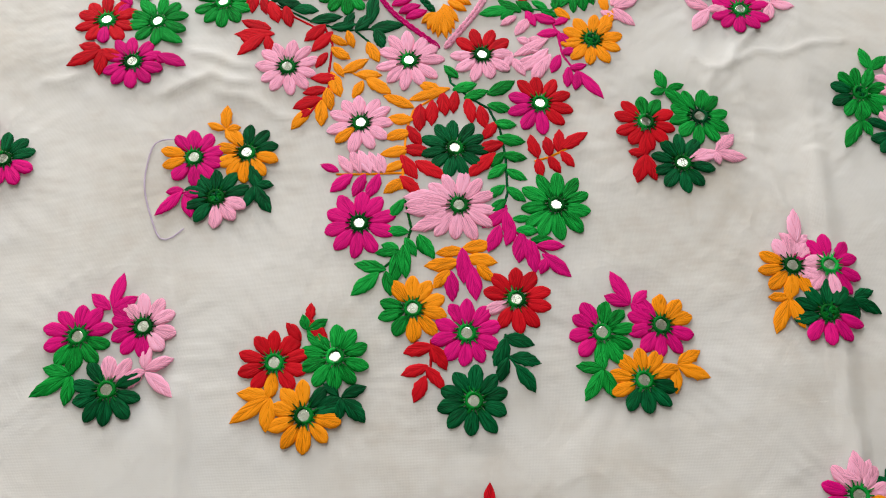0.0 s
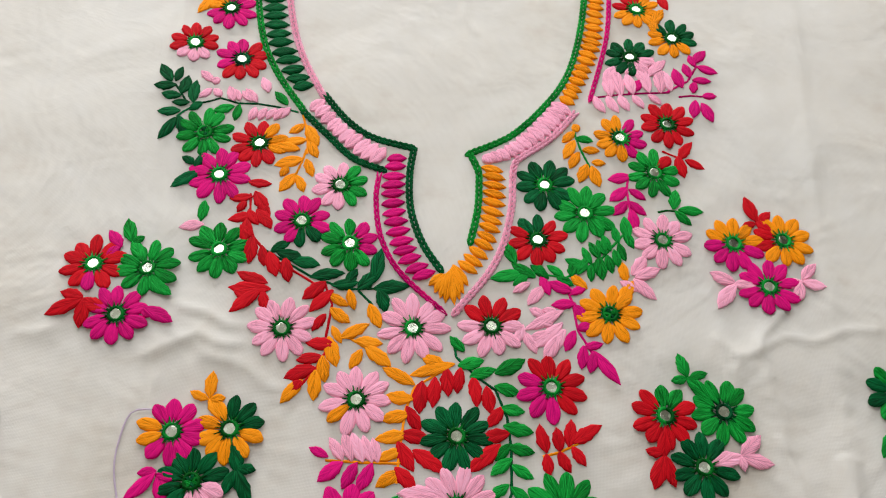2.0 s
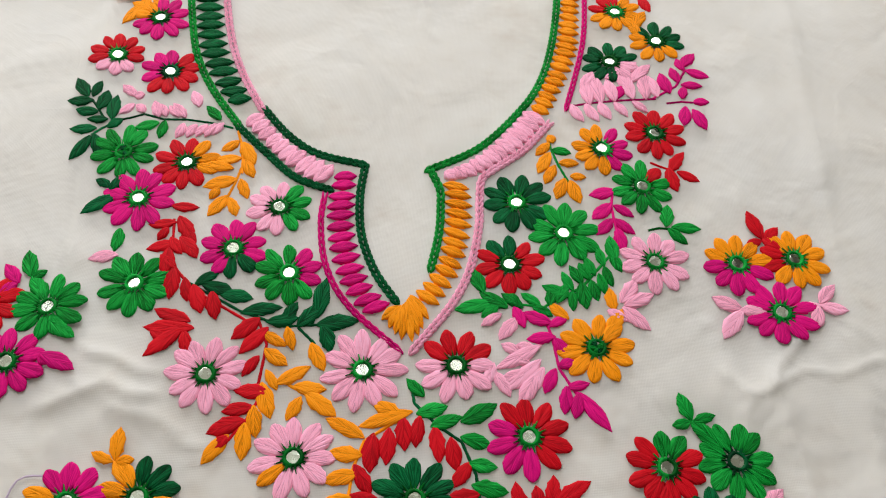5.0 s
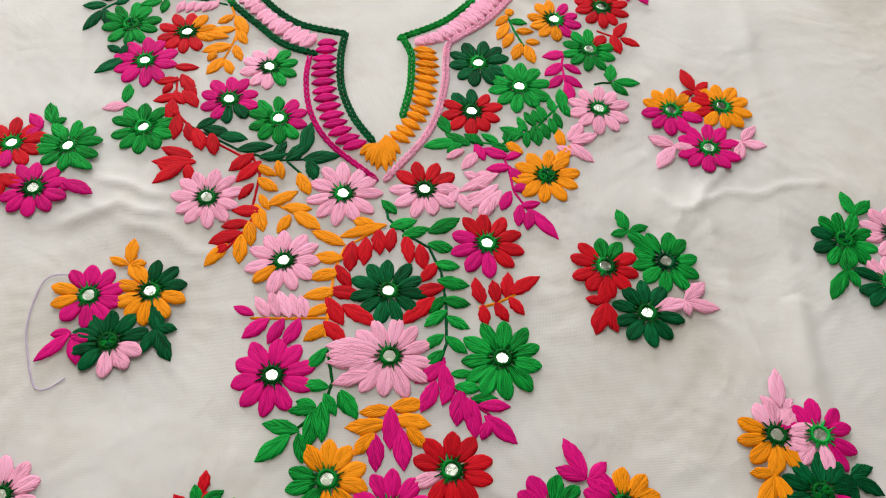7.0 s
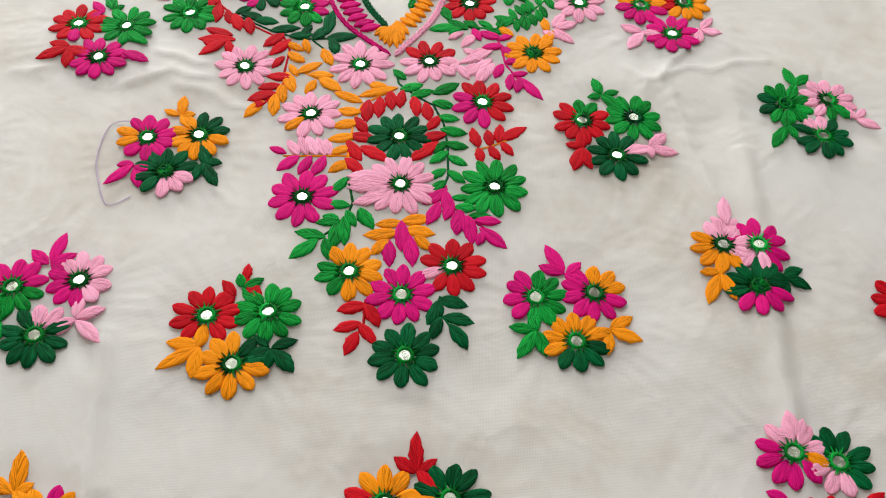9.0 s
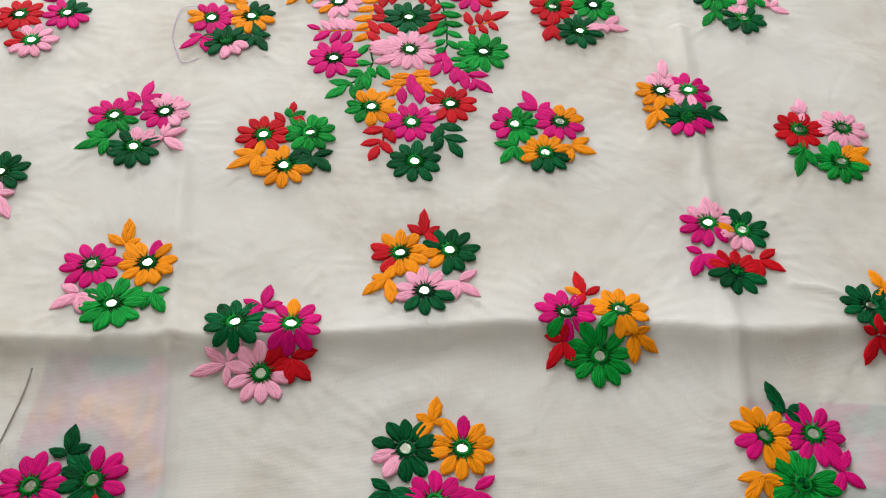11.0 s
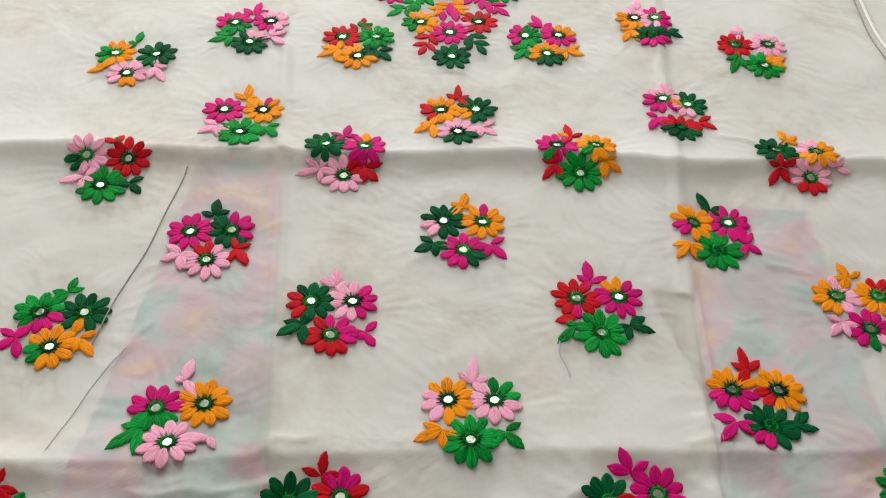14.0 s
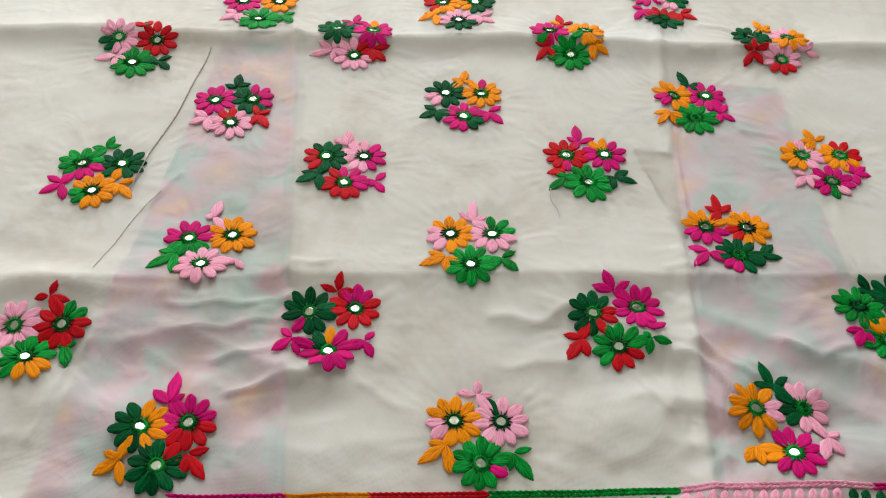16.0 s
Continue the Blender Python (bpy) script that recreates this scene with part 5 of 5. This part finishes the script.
tagged(neck, "plaited green, orange and pink neckline border on the cloth", "embroidery", "halves of the neckline")
hem = empty("hem_border", 0.083, -0.487)
chain(hem, "m", [(-0.107, -0.505), (-0.074, -0.502), (-0.04, -0.5)], 0.0046)
chain(hem, "o", [(-0.039, -0.5), (-0.015, -0.496), (0.009, -0.494)], 0.0046)
chain(hem, "r", [(0.01, -0.494), (0.046, -0.491), (0.081, -0.487)], 0.0046)
chain(hem, "g", [(0.083, -0.487), (0.14, -0.482), (0.197, -0.477)], 0.0046)
chain(hem, "p", [(0.199, -0.476), (0.257, -0.47), (0.316, -0.465)], 0.0046)
chain(hem, "m", [(0.318, -0.465), (0.335, -0.463), (0.353, -0.461)], 0.0046)
ladder(hem, "m", 8, [(-0.106, -0.508), (-0.073, -0.505), (-0.039, -0.503)],
       [(-0.103, -0.517), (-0.071, -0.514), (-0.038, -0.512)])
ladder(hem, "o", 7, [(-0.038, -0.503), (-0.015, -0.499), (0.009, -0.497)],
       [(-0.037, -0.512), (-0.014, -0.508), (0.01, -0.506)])
ladder(hem, "r", 9, [(0.011, -0.497), (0.046, -0.494), (0.081, -0.491)],
       [(0.012, -0.506), (0.047, -0.503), (0.082, -0.5)])
ladder(hem, "g", 14, [(0.083, -0.491), (0.14, -0.486), (0.196, -0.481)],
       [(0.084, -0.5), (0.139, -0.495), (0.195, -0.49)])
ladder(hem, "p", 13, [(0.199, -0.479), (0.249, -0.474), (0.299, -0.469)],
       [(0.198, -0.488), (0.247, -0.484), (0.296, -0.479)])
ladder(hem, "d", 6, [(0.3, -0.469), (0.326, -0.467), (0.352, -0.465)],
       [(0.298, -0.479), (0.324, -0.477), (0.349, -0.474)])
tagged(hem, "red, green and pink plaited hem border", "embroidery")

# ---- the cloth ----
fabric = grid_sheet("kurta_fabric", -0.66, 0.78, -0.62, 0.86, 0.0023, height, CLOTH)
co = np.empty(len(fabric.data.vertices) * 3)
fabric.data.vertices.foreach_get("co", co)
co[2::3] += relief(co[0::3], co[1::3])
fabric.data.vertices.foreach_set("co", co)
fabric.data.update()
tagged(fabric, "thin cream cotton kurta cloth, creased along its fold lines", "fabric")
for xa, xb, slope_a, slope_b, y0, y1 in ((-0.168, -0.104, 0.045, -0.146, -0.60, -0.070), (0.231, 0.330, 0.02, -0.05, -0.60, -0.078)):
    ny, nx = 60, 14
    verts = []
    for j in range(ny):
        y = y0 + (y1 - y0) * j / (ny - 1)
        left, right = xa + slope_a * y, xb + slope_b * (y + 0.06)
        verts += [(left + (right - left) * i / (nx - 1), y) for i in range(nx)]
    verts = [(x, y, ground(x, y) - 0.0022) for x, y in verts]
    faces = [(j * nx + i, j * nx + i + 1, (j + 1) * nx + i + 1, (j + 1) * nx + i) for j in range(ny - 1) for i in range(nx - 1)]
    ob = new("folded_layer", mesh("folded_layer", verts, faces, UNDER))
    tagged(ob, "folded embroidered cloth layer showing faintly through", "fabric", "layers under the cloth")
# a tapering tan patch, added under the cloth for the brown shade beside the flap's edge
verts = []
for j in range(24):
    y = -0.174 - 0.13 * j / 23
    for i in range(8):
        x = 0.2268 - 0.034 * (1 - j / 23) ** 1.6 * (1 - i / 7) + 0.0012 * math.sin(j * 1.3) * (i < 4)
        verts.append((x, y + 0.006 * (1 - i / 7) ** 2, ground(x, y) - 0.0022))
faces = [(j * 8 + i, j * 8 + i + 1, j * 8 + i + 9, j * 8 + i + 8) for j in range(23) for i in range(7)]
tagged(new("tan_shade_corner", mesh("tan_shade_corner", verts, faces, TAN)), "tan patch added under the cloth for the brown shaded corner", "fabric")
under = grid_sheet("cotton_lining", -0.655, 0.775, -0.615, 0.855, 0.005, lambda x, y: height(x, y) - 0.0045, LINING)
low = np.empty(len(under.data.vertices) * 3)
under.data.vertices.foreach_get("co", low)
low[2::3] += relief(low[0::3], low[1::3])
under.data.vertices.foreach_set("co", low)
under.data.update()
tagged(under, "white cotton lining lying under the sheer cloth", "fabric")


def cord(name, points, width, tall, mat, label):
    """A flat-bottomed cord lying on the cloth along a smooth line."""
    verts, faces = [], []
    pts = along(points, 0.004)
    for x, y, dx, dy in pts:
        base = surface(x, y) + Vector((0, 0, 0.0010))
        side = Vector((-dy, dx, 0))
        for s, z in ((-1, 0), (-0.6, 0.8), (0.0, 1.0), (0.6, 0.8), (1, 0)):
            verts.append(base + side * width * s + Vector((0, 0, tall * z)))
    for i in range(len(pts) - 1):
        faces += [(5 * i + q, 5 * i + q + 1, 5 * i + q + 6, 5 * i + q + 5) for q in range(4)]
    ob = new(name, mesh(name, verts, faces, mat))
    ob.parent = fabric
    return tagged(ob, label)


cord("selvedge_line", [(-0.178, -0.081), (-0.179, -0.1), (-0.183, -0.131), (-0.186, -0.165), (-0.191, -0.192), (-0.197, -0.225), (-0.2, -0.26)], 0.0006, 0.0006, SEAM, "thin grey seam line on the cream cloth")
cord("selvedge_line", [(-0.175, -0.261), (-0.187, -0.288), (-0.195, -0.32), (-0.2, -0.348)], 0.0003, 0.0003, SEAM, "thin grey seam line on the cream cloth")
cord("armhole_piping", [(0.437, 0.295), (0.44, 0.233), (0.442, 0.167), (0.449, 0.118), (0.458, 0.068)], 0.0008, 0.0010, SEAM, "grey-beige piped armhole edge of the garment")
cord("armhole_piping", [(0.444, 0.296), (0.447, 0.234), (0.45, 0.171), (0.457, 0.125), (0.467, 0.08)], 0.0016, 0.0014, SHEET, "cream piped armhole edge of the garment")
cord("tracing_line", [(-0.147, 0.243), (-0.158, 0.241), (-0.161, 0.226), (-0.16, 0.21), (-0.153, 0.191), (-0.147, 0.18), (-0.14, 0.18), (-0.133, 0.188)], 0.0005, 0.0002, PENCIL, "faint lilac tracing line drawn on the cloth")
cord("tracing_line", [(0.124, -0.229), (0.124, -0.241), (0.129, -0.252), (0.13, -0.261)], 0.0004, 0.0002, PENCIL, "faint lilac tracing line drawn on the cloth")
